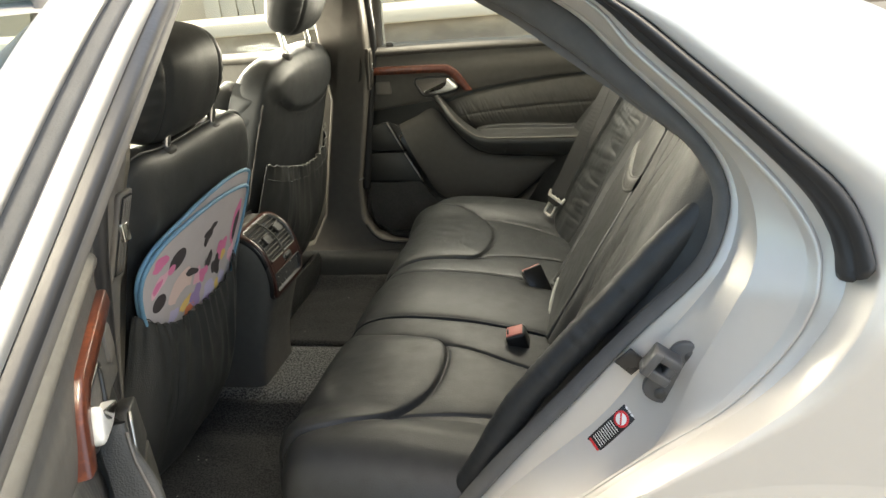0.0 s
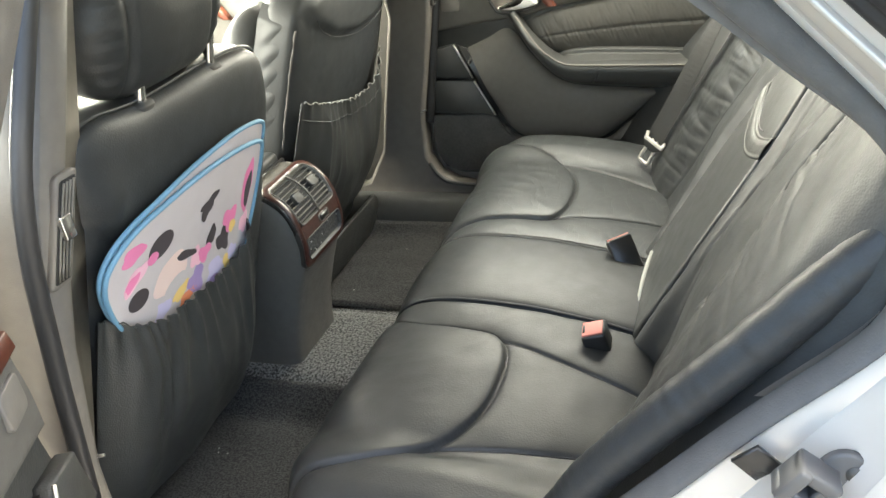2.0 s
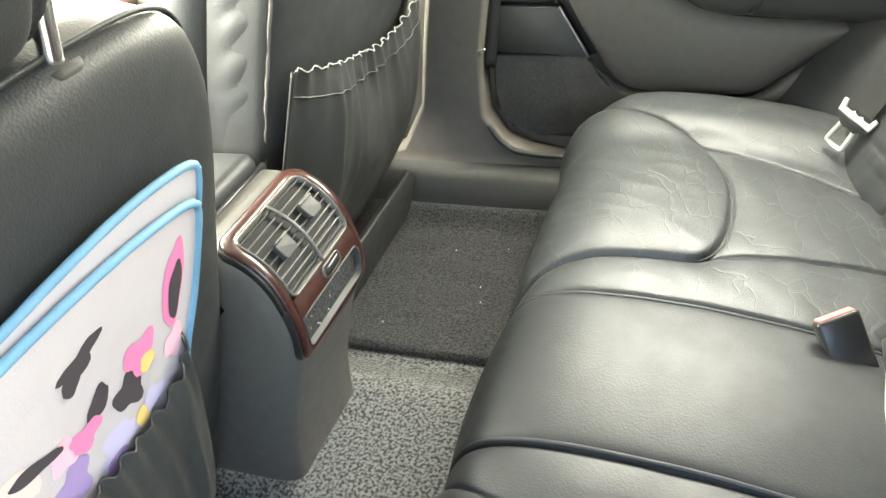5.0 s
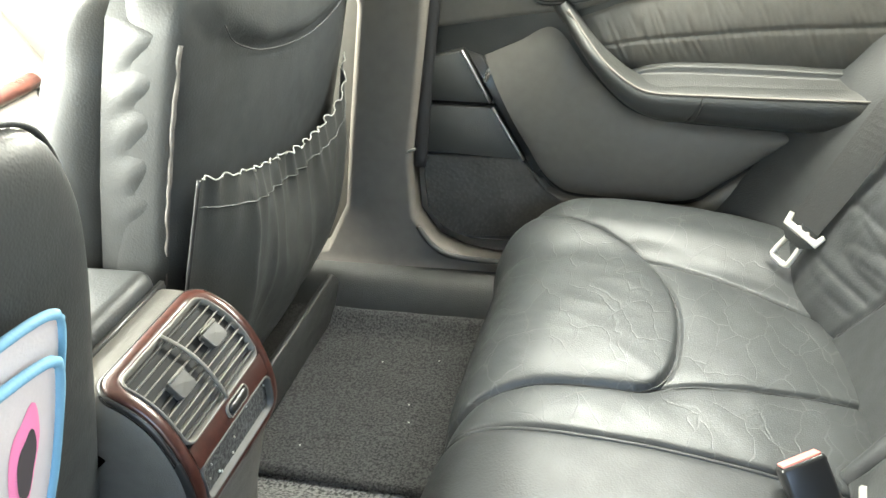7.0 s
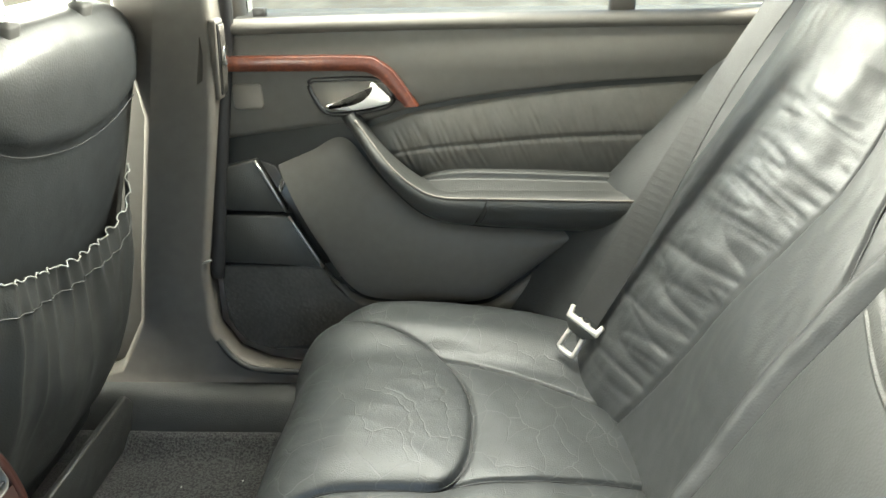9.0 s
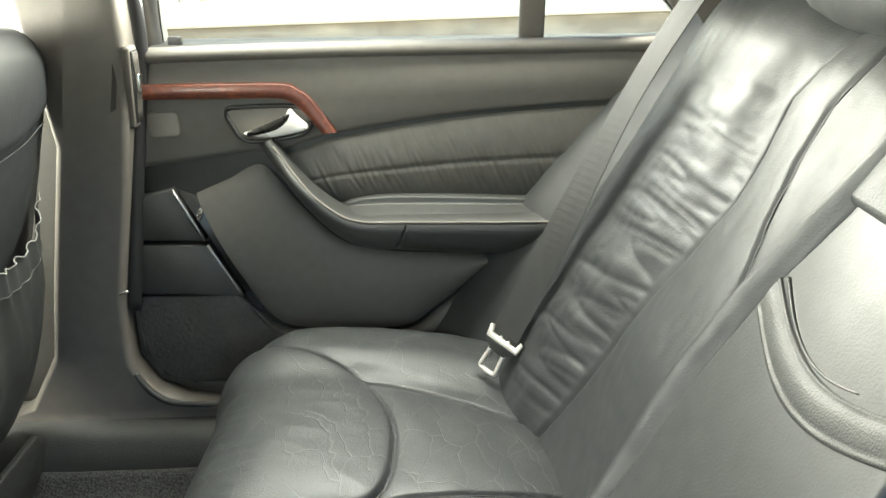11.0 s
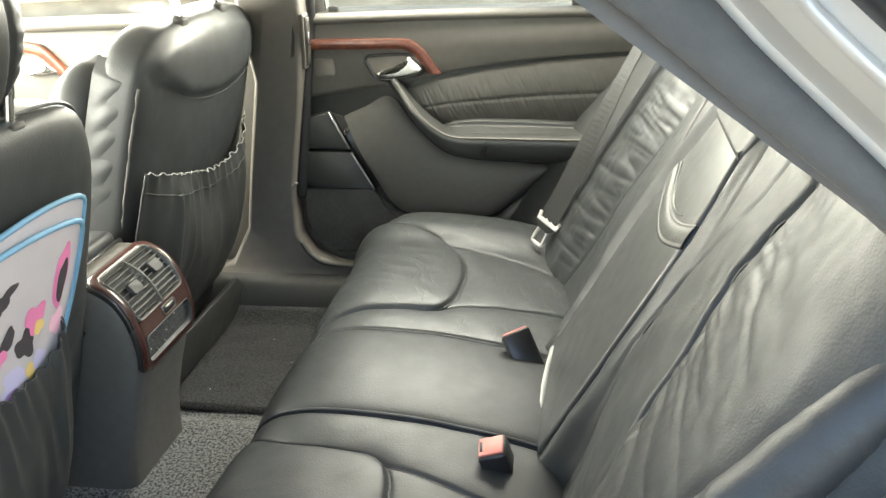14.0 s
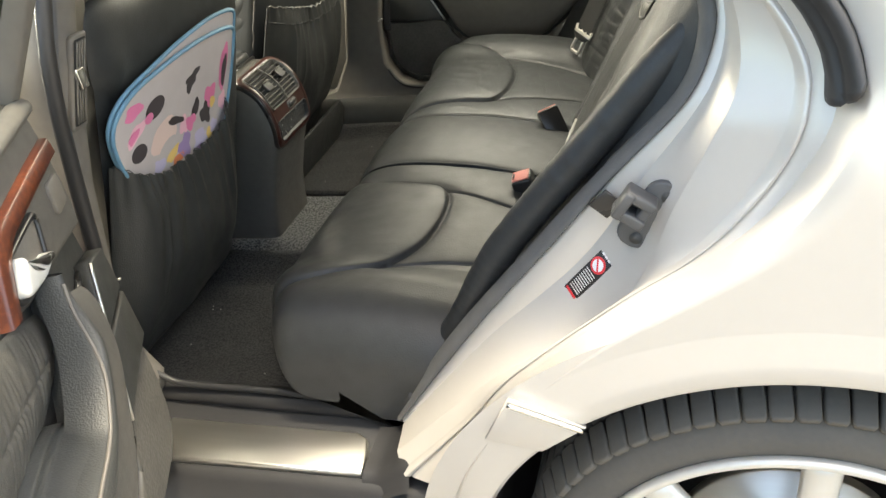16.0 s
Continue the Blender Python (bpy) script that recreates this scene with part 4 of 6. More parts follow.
    part("button", rbox(0.036, 0.036, 0.006, 0.002, 2, m @ Matrix.Translation((-0.001, 0, 0.0305))), RED, bk, "faded red release button")
    part("slot", rbox(0.004, 0.02, 0.002, 0.0005, 1, m @ Matrix.Translation((-0.015, 0, 0.0335))), GLOSSBLACK, bk)
    m = Matrix.Translation((0.194, 0.106, 0.637)) @ pose(0, 0, 0, -33, -12, 28)
    bk = part("buckle", rbox(0.052, 0.022, 0.086, 0.005, 2, m), GLOSSBLACK, bench, "black belt buckle leaning over with a red button")
    part("button", rbox(0.044, 0.016, 0.005, 0.0015, 2, m @ Matrix.Translation((0, 0, 0.0425))), RED, bk, "faded red release button")
    return bench


rear_bench()


def seat_belt():
    """The far belt: webbing from the shelf down to its tongue and anchor."""
    belt = thing("seat_belt", "grey seat belt with a metal tongue across the backrest", "seat belt")
    n = Vector((-0.5, -0.8, 0.33)).normalized()
    line = spline([(0.57, 0.575, 1.31), (0.5, 0.59, 1.2), (0.425, 0.603, 1.07), (0.34, 0.6, 0.9), (0.28, 0.597, 0.775), (0.24, 0.594, 0.7)], 60)
    rows = []
    for i, c in enumerate(line):
        t = Vector(line[min(i + 1, 59)] - line[max(i - 1, 0)]).normalized()
        turn = 0.6 * smooth(52, 24, i)
        s = t.cross(n).normalized()
        s = Matrix.Rotation(turn, 3, t) @ s
        f = s.cross(t)
        c = Vector(c) + n * 0.052
        rows.append([c + s * q + f * e for q, e in ((-0.024, -0.0007), (-0.024, 0.0007), (0.024, 0.0007), (0.024, -0.0007))])
    part("webbing", loft(rows, True, True), WEBBING, belt, "broad flat grey webbing", False)
    low = Vector(line[-1]) + n * 0.052
    down = Vector(line[-1] - line[-4]).normalized()
    across = down.cross(n).normalized()
    def tongue_at(u, v, d):
        return low + across * (u * 0.95 - 0.004) - down * (v * 0.95 - 0.012) + n * d
    bar = [(-0.031, -0.004), (0.031, -0.004), (0.034, 0.016), (0.027, 0.018), (0.024, 0.006), (0.012, 0.005), (0.008, 0.009), (0.003, 0.005), (-0.003, 0.005), (-0.008, 0.009), (-0.012, 0.005), (-0.024, 0.006), (-0.027, 0.018), (-0.034, 0.016)]
    tg = part("tongue", plate(bar, 0.005, 0.001, tongue_at), ALLOY, belt, "pale steel belt tongue with upturned horns")
    part("tongue_grip", plate([(-0.03, -0.004), (0.03, -0.004), (0.014, -0.02), (-0.014, -0.02)], 0.007, 0.002, tongue_at), VINYL, tg, "dark tongue grip")
    part("tongue_blade", tube([tongue_at(u, v, 0.002) for u, v in ((-0.013, -0.018), (-0.015, -0.045), (-0.012, -0.055), (0.012, -0.055), (0.015, -0.045), (0.013, -0.018))], 0.0045, 50, 8), ALLOY, tg)
    return belt


seat_belt()


# ---- doors ----
def door_side(sgn, y0=0.765):
    return lambda u, v, d: (u, sgn * (y0 - d - tumble(v) * 0.25), v)


def panel_grid(outline_top, outline_bot, base, sgn, disp, nu=90, nv=26):
    """A panel between two curves of (x, z), with relief disp(u, v)."""
    a, b = spline(outline_top, nu), spline(outline_bot, nu)
    at = door_side(sgn)
    verts = []
    for i in range(nu):
        for j in range(nv):
            w = j / (nv - 1)
            x, z = (1 - w) * a[i] + w * b[i]
            verts.append(at(x, z, base + disp(x, z, i / (nu - 1), w)))
    return verts, [(i * nv + j, (i + 1) * nv + j, (i + 1) * nv + j + 1, i * nv + j + 1) for i in range(nu - 1) for j in range(nv - 1)]


def rear_door(sgn, at_pose, label):
    door = thing("rear_door", label, "car door", at_pose, group="rear doors")
    at = door_side(sgn)
    base = [(-0.335, 1.15), (-0.357, 1.087), (-0.389, 0.945), (-0.43, 0.725), (-0.433, 0.6), (-0.405, 0.55), (-0.35, 0.53), (0.04, 0.53), (0.2, 0.69), (0.31, 0.81), (0.41, 0.93), (0.5, 1.03), (0.53, 1.13)]
    part("door_shell", plate(base, 0.1, 0.006, lambda u, v, d: at(u, v, d - 0.1)), VINYL, door, "charcoal moulded door card")
    skin = [(-0.4, 1.1), (-0.46, 0.75), (-0.46, 0.45), (0.2, 0.44), (0.3, 0.69), (0.53, 0.89), (0.66, 1.05), (0.655, 1.13)]
    part("door_skin", plate(skin, 0.05, 0.01, lambda u, v, d: (u, sgn * (0.86 + 0.05 - d - 0.2 * tumble(v)), v)), PAINT, door, "silver outer door skin")
    # Belt rail under the glass and upper card.
    part("belt_rail", tube([at(-0.345, 1.136, 0.008), at(-0.1, 1.136, 0.008), at(0.25, 1.131, 0.008), at(0.53, 1.126, 0.008)], 0.016, 60, 12, 0.8), PANEL, door, "soft rounded window ledge")
    up = panel_grid([(-0.345, 1.125), (-0.1, 1.125), (0.2, 1.122), (0.5, 1.118)], [(-0.385, 0.948), (-0.193, 0.97), (-0.146, 0.972), (-0.039, 0.998), (0.166, 1.024), (0.394, 1.036), (0.47, 1.036)], 0.012, sgn, lambda x, z, u, w: 0.008 * math.sin(math.pi * w) + (-0.012 if w > 0.96 else 0))
    part("upper_card", up, PANEL, door)
    crease = [(-0.16, 0.955), (-0.1, 0.975), (-0.039, 0.992), (0.166, 1.02), (0.394, 1.032), (0.47, 1.032)]
    ins = panel_grid(crease, [(-0.1, 0.885), (-0.05, 0.875), (0.05, 0.872), (0.165, 0.871), (0.297, 0.868), (0.4, 0.868)], 0.004, sgn,
                     lambda x, z, u, w: 0.012 * math.sin(math.pi * min(1, w * 1.05)) ** 0.6 + 0.0035 * (0.3 - abs(wob(x * 95 + z * 42, z * 12 - x * 5, 2))) * math.sin(math.pi * w) ** 0.6 - 0.0025 * math.exp(-((w - 0.52) / 0.025) ** 2), 260, 40)
    part("leather_insert", ins, INSERT, door, "softly gathered leather insert")
    # Wood strip and handle.
    outer = spline([(-0.349, 1.092), (-0.25, 1.091), (-0.128, 1.087), (-0.103, 1.078), (-0.08, 1.058), (-0.046, 1.003)], 50)
    inner = spline([(-0.353, 1.068), (-0.25, 1.066), (-0.14, 1.063), (-0.118, 1.057), (-0.1, 1.043), (-0.068, 1.003)], 50)
    part("wood_strip", loft([[at(x, z, d) for x, z in (1 - w) * outer + w * inner] for w, d in ((0.0, 0.0), (0.0, 0.022), (0.05, 0.0265), (0.1, 0.0275), (0.5, 0.0295), (0.92, 0.031), (0.98, 0.0295), (1.0, 0.026), (1.0, 0.0))]), WOOD, door, "glossy burr walnut strip")
    rec = spline([(-0.222, 1.045), (-0.2, 1.05), (-0.11, 1.048), (-0.09, 1.03), (-0.086, 1.015), (-0.11, 1.0), (-0.19, 0.993), (-0.215, 1.02)], 40, True)
    bez = part("handle_bezel", tube([at(u, v, 0.024) for u, v in rec], 0.004, 70, 8, closed=True), GLOSSBLACK, door, "black handle surround")
    part("handle_cup", plate(rec, 0.023, 0.002, at), TRIM, bez)
    part("handle_lever", plate(spline([(-0.196, 1.009), (-0.15, 1.017), (-0.128, 1.03), (-0.118, 1.046), (-0.108, 1.036), (-0.09, 1.014), (-0.12, 1.005), (-0.16, 1.001)], 40, True), 0.04, 0.006, at, 3), SATIN, bez, "chrome door lever")
    part("tweeter", plate([(u - 0.327, v + 1.025) for u, v in rounded(0.05, 0.042, 0.008, 4)], 0.024, 0.002, at), TRIM, door)
    # Pull handle that flows into the armrest: both run between an upper edge and a lower line.
    up_line = [(-0.154, 0.998), (-0.117, 0.947), (-0.083, 0.908), (-0.048, 0.879), (-0.012, 0.864), (0.064, 0.86)]
    low_line = [(-0.178, 0.99), (-0.141, 0.937), (-0.099, 0.872), (-0.054, 0.825), (-0.007, 0.801), (0.034, 0.797)]
    ua, la = spline(up_line, 50), spline(low_line, 50)
    ub, lb = spline([(0.066, 0.86), (0.153, 0.857), (0.248, 0.854), (0.48, 0.848)], 30), spline([(0.036, 0.797), (0.126, 0.789), (0.22, 0.782), (0.46, 0.77)], 30)
    roll = ((-0.12, 0.03), (-0.1, 0.055), (-0.04, 0.069), (0.0, 0.075), (0.06, 0.079), (0.25, 0.081), (0.5, 0.076), (0.75, 0.064), (0.92, 0.045), (1.0, 0.022), (1.02, 0.0))
    def along(a, b, swell):
        return loft([[at(*((1 - w) * p + w * q), d * swell(i / (len(a) - 1))) for i, (p, q) in enumerate(zip(a, b))] for w, d in roll], False)
    part("pull_handle", along(ua, la, lambda t: 0.62 + 0.38 * smooth(0.0, 0.35, t)), VINYL, door, "curved dark pull handle")
    part("door_armrest", along(ub, lb, lambda t: 1.0), VINYL, door, "padded door armrest")
    part("armrest_joint", tube([at(0.066, 0.86, 0.0755), at(0.062, 0.84, 0.08), at(0.052, 0.818, 0.073), at(0.036, 0.799, 0.03)], 0.0016, 24, 6), GLOSSBLACK, door)
    # Lighter tube paints the highlight that runs along this edge.
    part("armrest_highlight", tube([at(x, z, 0.0765 * (0.66 + 0.34 * smooth(0.0, 0.25, i / 17))) for i, (x, z) in enumerate([*ua[2::5], *ub[2::4]])], 0.0022, 90, 8), TRIM, door, "pale line for the highlight on the worn edge")
    shelf_back = spline([(-0.056, 0.872), (-0.035, 0.882), (0.0, 0.888), (0.043, 0.889), (0.145, 0.885), (0.283, 0.876), (0.47, 0.866)], 40)
    shelf_front = spline([(-0.05, 0.872), (-0.03, 0.867), (0.0, 0.862), (0.064, 0.858), (0.153, 0.855), (0.283, 0.852), (0.47, 0.846)], 40)
    part("armrest_shelf", loft([[at(*((1 - w) * p + w * q), d) for p, q in zip(shelf_back, shelf_front)] for w, d in ((-0.1, 0.004), (0.0, 0.02), (0.12, 0.0235), (0.3, 0.022), (0.42, 0.03), (0.7, 0.052), (1.0, 0.072))]), VINYL, door, "dished armrest top")
    # Lower card, map pockets, speaker.
    card_top = [(-0.293, 0.905), (-0.235, 0.928), (-0.174, 0.95), (-0.12, 0.88), (-0.05, 0.81), (0.034, 0.788), (0.126, 0.782), (0.225, 0.778)]
    card_low = [(-0.222, 0.735), (-0.205, 0.695), (-0.18, 0.665), (-0.15, 0.65), (-0.08, 0.644), (0.046, 0.643), (0.11, 0.683), (0.222, 0.774)]
    lower = panel_grid(card_top, card_low, 0.006, sgn, lambda x, z, u, w: 0.03 * math.sin(math.pi * min(1.0, w * 0.98 + 0.01)) ** 0.4)
    part("lower_card", lower, PANEL, door, "bulged map pocket panel")
    part("card_gap", tube([at(x, z - 0.004, 0.004) for x, z in spline(card_low[1:], 24)], 0.006, 70, 8), GLOSSBLACK, door)
    part("kick_trim", loft([[at(x + dx, z + dz, d) for x, z in spline([(-0.235, 0.71), (-0.21, 0.672), (-0.17, 0.645), (-0.08, 0.632), (0.05, 0.632), (0.12, 0.68), (0.26, 0.792)], 40)] for dx, dz, d in ((0.0, 0.0, 0.0), (0.003, -0.004, 0.016), (0.016, -0.018, 0.02), (0.03, -0.034, 0.012), (0.034, -0.04, 0.0))]), INSERT, door, "brown-grey kick strip")
    for o in ([(-0.402, 0.9), (-0.331, 0.915), (-0.287, 0.822), (-0.412, 0.826)], [(-0.413, 0.818), (-0.284, 0.813), (-0.233, 0.715), (-0.425, 0.727)]):
        fl = part("pocket_flap", plate(o, 0.022, 0.004, at), VINYL, door, "dark map pocket flap")
        part("flap_edge", tube([at(*o[1], 0.022), at(*o[2], 0.022)], 0.0028, 6, 6), STEEL, fl)
    # Black plate stands in for the shade between flaps and lower card.
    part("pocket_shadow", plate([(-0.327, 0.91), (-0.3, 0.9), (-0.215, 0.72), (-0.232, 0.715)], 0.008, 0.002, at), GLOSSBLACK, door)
    part("pocket_lamp", plate(rounded(0.012, 0.03, 0.004, 3), 0.006, 0.001, lambda u, v, d: at(-0.292 + 0.86 * u + 0.4 * v, 0.868 - 0.4 * u * 0 + 0.9 * v, d + 0.008)), CHROME, door)
    spk = [*spline([(-0.424, 0.715), (-0.33, 0.712), (-0.245, 0.712), (-0.215, 0.668), (-0.17, 0.63), (-0.08, 0.606)], 18), *spline([(-0.12, 0.57), (-0.2, 0.556), (-0.3, 0.546), (-0.368, 0.545), (-0.415, 0.58), (-0.428, 0.65)], 20)]
    part("speaker_grille", plate(spk, 0.012, 0.004, at), SPEAKER, door, "perforated speaker cover")
    # Window: frame, divider, glass, lock pin.
    more = 0.0 if sgn > 0 else 0.2
    lean = lambda u, v, d: (u, sgn * (0.8 - d - tumble(v) + tumble(1.15) - more * max(0.0, v - 1.0)), v)
    fr = spline([(-0.355, 1.13), (-0.345, 1.2), (-0.325, 1.3), (-0.295, 1.4), (-0.262, 1.44), (-0.12, 1.456), (0.08, 1.45), (0.22, 1.41), (0.34, 1.335), (0.46, 1.24), (0.54, 1.17), (0.555, 1.12)], 80)
    part("window_frame", loft([[lean(x, z, d) for x, z in c] for c, d in ((fr, -0.03), (fr, 0.02), (0.97 * fr + 0.03 * np.array([0.05, 1.25]), 0.03), (0.94 * fr + 0.06 * np.array([0.05, 1.25]), 0.02), (0.94 * fr + 0.06 * np.array([0.05, 1.25]), -0.005))]), TRIM, door, "dark window frame trim")
    def strip(name, prof, mat, label=""):
        part(name, loft([[lean(x, z, d) for x, z in (1 - w) * fr + w * np.array([0.05, 1.2])] for w, d in prof]), mat, door, label)
    strip("frame_skin", ((0.06, -0.012), (0.05, -0.05), (-0.13, -0.058), (-0.15, -0.05), (-0.15, -0.03), (-0.14, -0.022), (-0.105, -0.02), (-0.1, -0.026)), PAINT, "silver window frame")
    strip("frame_channel", ((-0.1, -0.028), (-0.095, -0.012), (-0.075, -0.006), (-0.07, -0.016)), SEALGREY)
    strip("frame_ridge", ((-0.07, -0.018), (-0.066, 0.0), (-0.035, 0.01), (-0.03, 0.004)), PAINT, "silver inner frame ridge")
    strip("frame_seal", ((-0.03, 0.002), (-0.026, 0.016), (-0.01, 0.024), (0.004, 0.018), (0.006, 0.01)), RUBBER)
    part("window_divider", rbox(0.04, 0.02, 0.3, 0.004, 2, Matrix.Translation((0.277, sgn * (0.8 - 0.5 * tumble(1.42)), 1.27)) @ pose(0, 0, 0, sgn * 22, 0, 0)), TRIM, door, "dark window divider")
    inner = 0.955 * fr + 0.045 * np.array([0.05, 1.25])
    gl = part("window_glass", plate([*inner, (0.5, 1.12), (-0.33, 1.14)], 0.003, 0.0005, lambda u, v, d: lean(u, v, d - 0.012)), GLASS, door, "clear side glass")
    gl.visible_shadow = False
    part("lock_pin", rbox(0.022, 0.014, 0.02, 0.003, 2, Matrix.Translation((-0.298, sgn * 0.772, 1.152))), GLOSSBLACK, door, "black lock pin")
    return door


rear_door(1, None, "closed rear door with a walnut strip and leather insert")
HINGE = Matrix.Translation((-0.383, -0.916, 0)) @ Matrix.Rotation(radians(-63), 4, "Z") @ Matrix.Translation((0.38, 0.86, 0))
rear_door(-1, HINGE, "open rear door with a walnut strip and chrome lever")


def front_door(sgn, label):
    door = thing("front_door", label, "car door", group="front doors")
    at = door_side(sgn)
    part("door_card", plate([(-1.5, 1.13), (-1.5, 0.5), (-0.55, 0.5), (-0.5, 0.75), (-0.46, 0.95), (-0.43, 1.14)], 0.09, 0.012, lambda u, v, d: at(u, v, d - 0.09)), PANEL, door, "charcoal door card")
    part("belt_rail", tube([at(-1.5, 1.15, 0), at(-1.0, 1.15, 0), at(-0.42, 1.146, 0)], 0.022, 40, 12, 0.8), PANEL, door)
    wood = [*spline([(-1.45, 1.115), (-1.2, 1.112), (-1.09, 1.106), (-1.05, 1.085), (-1.0, 1.02)], 24), *spline([(-1.025, 1.02), (-1.07, 1.073), (-1.1, 1.085), (-1.2, 1.088), (-1.45, 1.09)], 24)]
    part("wood_strip", plate(wood, 0.03, 0.006, at, 3), WOOD, door, "glossy burr walnut strip")
    part("handle_lever", plate(spline([(-1.13, 1.03), (-1.08, 1.042), (-1.06, 1.07), (-1.05, 1.055), (-1.03, 1.035), (-1.08, 1.028)], 30, True), 0.032, 0.008, at, 3), CHROME, door, "chrome door lever")
    part("door_armrest", rbox(0.5, 0.09, 0.06, 0.02, 3, Matrix.Translation((-0.95, sgn * 0.73, 0.83))), VINYL, door)
    lean = lambda u, v, d: (u, sgn * (0.8 - d - tumble(v) + tumble(1.15)), v)
    fr = spline([(-0.43, 1.14), (-0.41, 1.3), (-0.39, 1.46), (-0.7, 1.47), (-1.1, 1.42), (-1.4, 1.28), (-1.6, 1.16)], 60)
    part("window_frame", tube([lean(x, z, 0) for x, z in fr[::3]], 0.022, 80, 8), TRIM, door)
    gl = part("window_glass", plate([*fr], 0.003, 0.0005, lean), GLASS, door, "clear side glass")
    gl.visible_shadow = False
    if sgn > 0:
        mir = part("wing_mirror", pad(spline([(-0.1, -0.055), (0.08, -0.06), (0.11, -0.02), (0.1, 0.05), (0.04, 0.068), (-0.08, 0.06), (-0.11, 0.02)], 50, True), 0.03, 0.09, Matrix.Translation((-1.25, 1.03, 1.255)) @ Matrix(((0, 0, 1, 0), (1, 0, 0, 0), (0, 1, 0, 0), (0, 0, 0, 1)))), PAINT, door, "silver wing mirror")
        part("mirror_glass", plate([(1.03 + 0.8 * u, 1.257 + 0.75 * v) for u, v in rounded(0.22, 0.125, 0.04, 6)], 0.004, 0.002, lambda u, v, d: (-1.222 + d, u, v)), CHROME, mir, "mirror glass")
        part("mirror_arm", tube([(-1.27, 0.86, 1.17), (-1.27, 0.91, 1.19), (-1.265, 0.96, 1.215)], 0.022, 12, 10), PAINT, mir)
    return door


front_door(1, "closed front door with a walnut strip and chrome lever")
front_door(-1, "closed front door of charcoal trim")


def centre_pillar(sgn, label):
    pillar = thing("centre_pillar", label, "pillar trim", group="centre pillars")
    out = 0.02 if sgn > 0 else 0.0
    y0 = 0.7 + out
    o = [(-0.47, 1.48), (-0.31, 1.48), (-0.335, 1.25), (-0.352, 1.12), (-0.392, 0.93), (-0.437, 0.72), (-0.442, 0.6), (-0.41, 0.545), *([(-0.36, 0.52), (-0.28, 0.505), (-0.28, 0.475)] if sgn > 0 else [(-0.42, 0.51), (-0.44, 0.475)]), (-0.72, 0.475), (-0.64, 0.52), (-0.58, 0.62), (-0.555, 0.75), (-0.5, 1.0)]
    part("pillar_cover", plate(o, 0.05, 0.012, lambda u, v, d: (u, sgn * (y0 + 0.045 - d - tumble(v) * 0.9), v), 4), TRIM, pillar, "charcoal pillar cover")
    part("cover_joint", tube([(-0.5, sgn * (0.699 + out), 0.715), (-0.47, sgn * (0.698 + out), 0.727), (-0.425, sgn * (0.698 + out), 0.742)], 0.0025, 12, 6), STEEL, pillar)
    def vent_at(u, v, d):
        z = 1.093 + v
        x = float(np.interp(z, [0.93, 1.12, 1.25], [-0.392, -0.352, -0.335]))
        return (x - 0.003 + 0.97 * d, sgn * (0.712 + out - tumble(z) * 0.9 + u - 0.2 * d), z)
    vent = part("pillar_vent", plate(rounded(0.036, 0.132, 0.006, 3), 0.012, 0.003, vent_at), TRIM, pillar, "slim air outlet")
    part("vent_throat", plate(rounded(0.026, 0.118, 0.003, 3), 0.0135, 0.0005, vent_at), VENTBLACK, vent)
    for i in range(4):
        part("vent_slat", tube([vent_at(-0.0085 + i * 0.0057, v, 0.0145) for v in (-0.056, 0.0, 0.056)], 0.0014, 8, 6), TRIM, vent)
    part("vent_lever", rbox(0.008, 0.018, 0.03, 0.002, 2, Matrix.Translation(vent_at(0.002, 0.006, 0.016))), CHROME, vent)
    part("pillar_edge", tube([(-0.428, sgn * 0.74, 0.7), (-0.385, sgn * 0.745, 0.94), (-0.345, sgn * 0.74, 1.14), (-0.325, sgn * 0.68, 1.3), (-0.3, sgn * 0.61, 1.46)], 0.012, 50, 8), RUBBER, pillar)
    part("scuff", tube([(-0.44, sgn * 0.72, 0.58), (-0.41, sgn * 0.715, 0.54), (-0.36, sgn * 0.712, 0.52), (-0.2, sgn * 0.71, 0.515), *([] if sgn > 0 else [(-0.05, -0.712, 0.508), (0.08, -0.718, 0.53)])], 0.006, 60, 8), VINYL if sgn > 0 else RUBBER, pillar)
    return pillar


centre_pillar(1, "charcoal centre pillar trim with a slim air outlet")
centre_pillar(-1, "charcoal centre pillar trim with a slim air outlet")


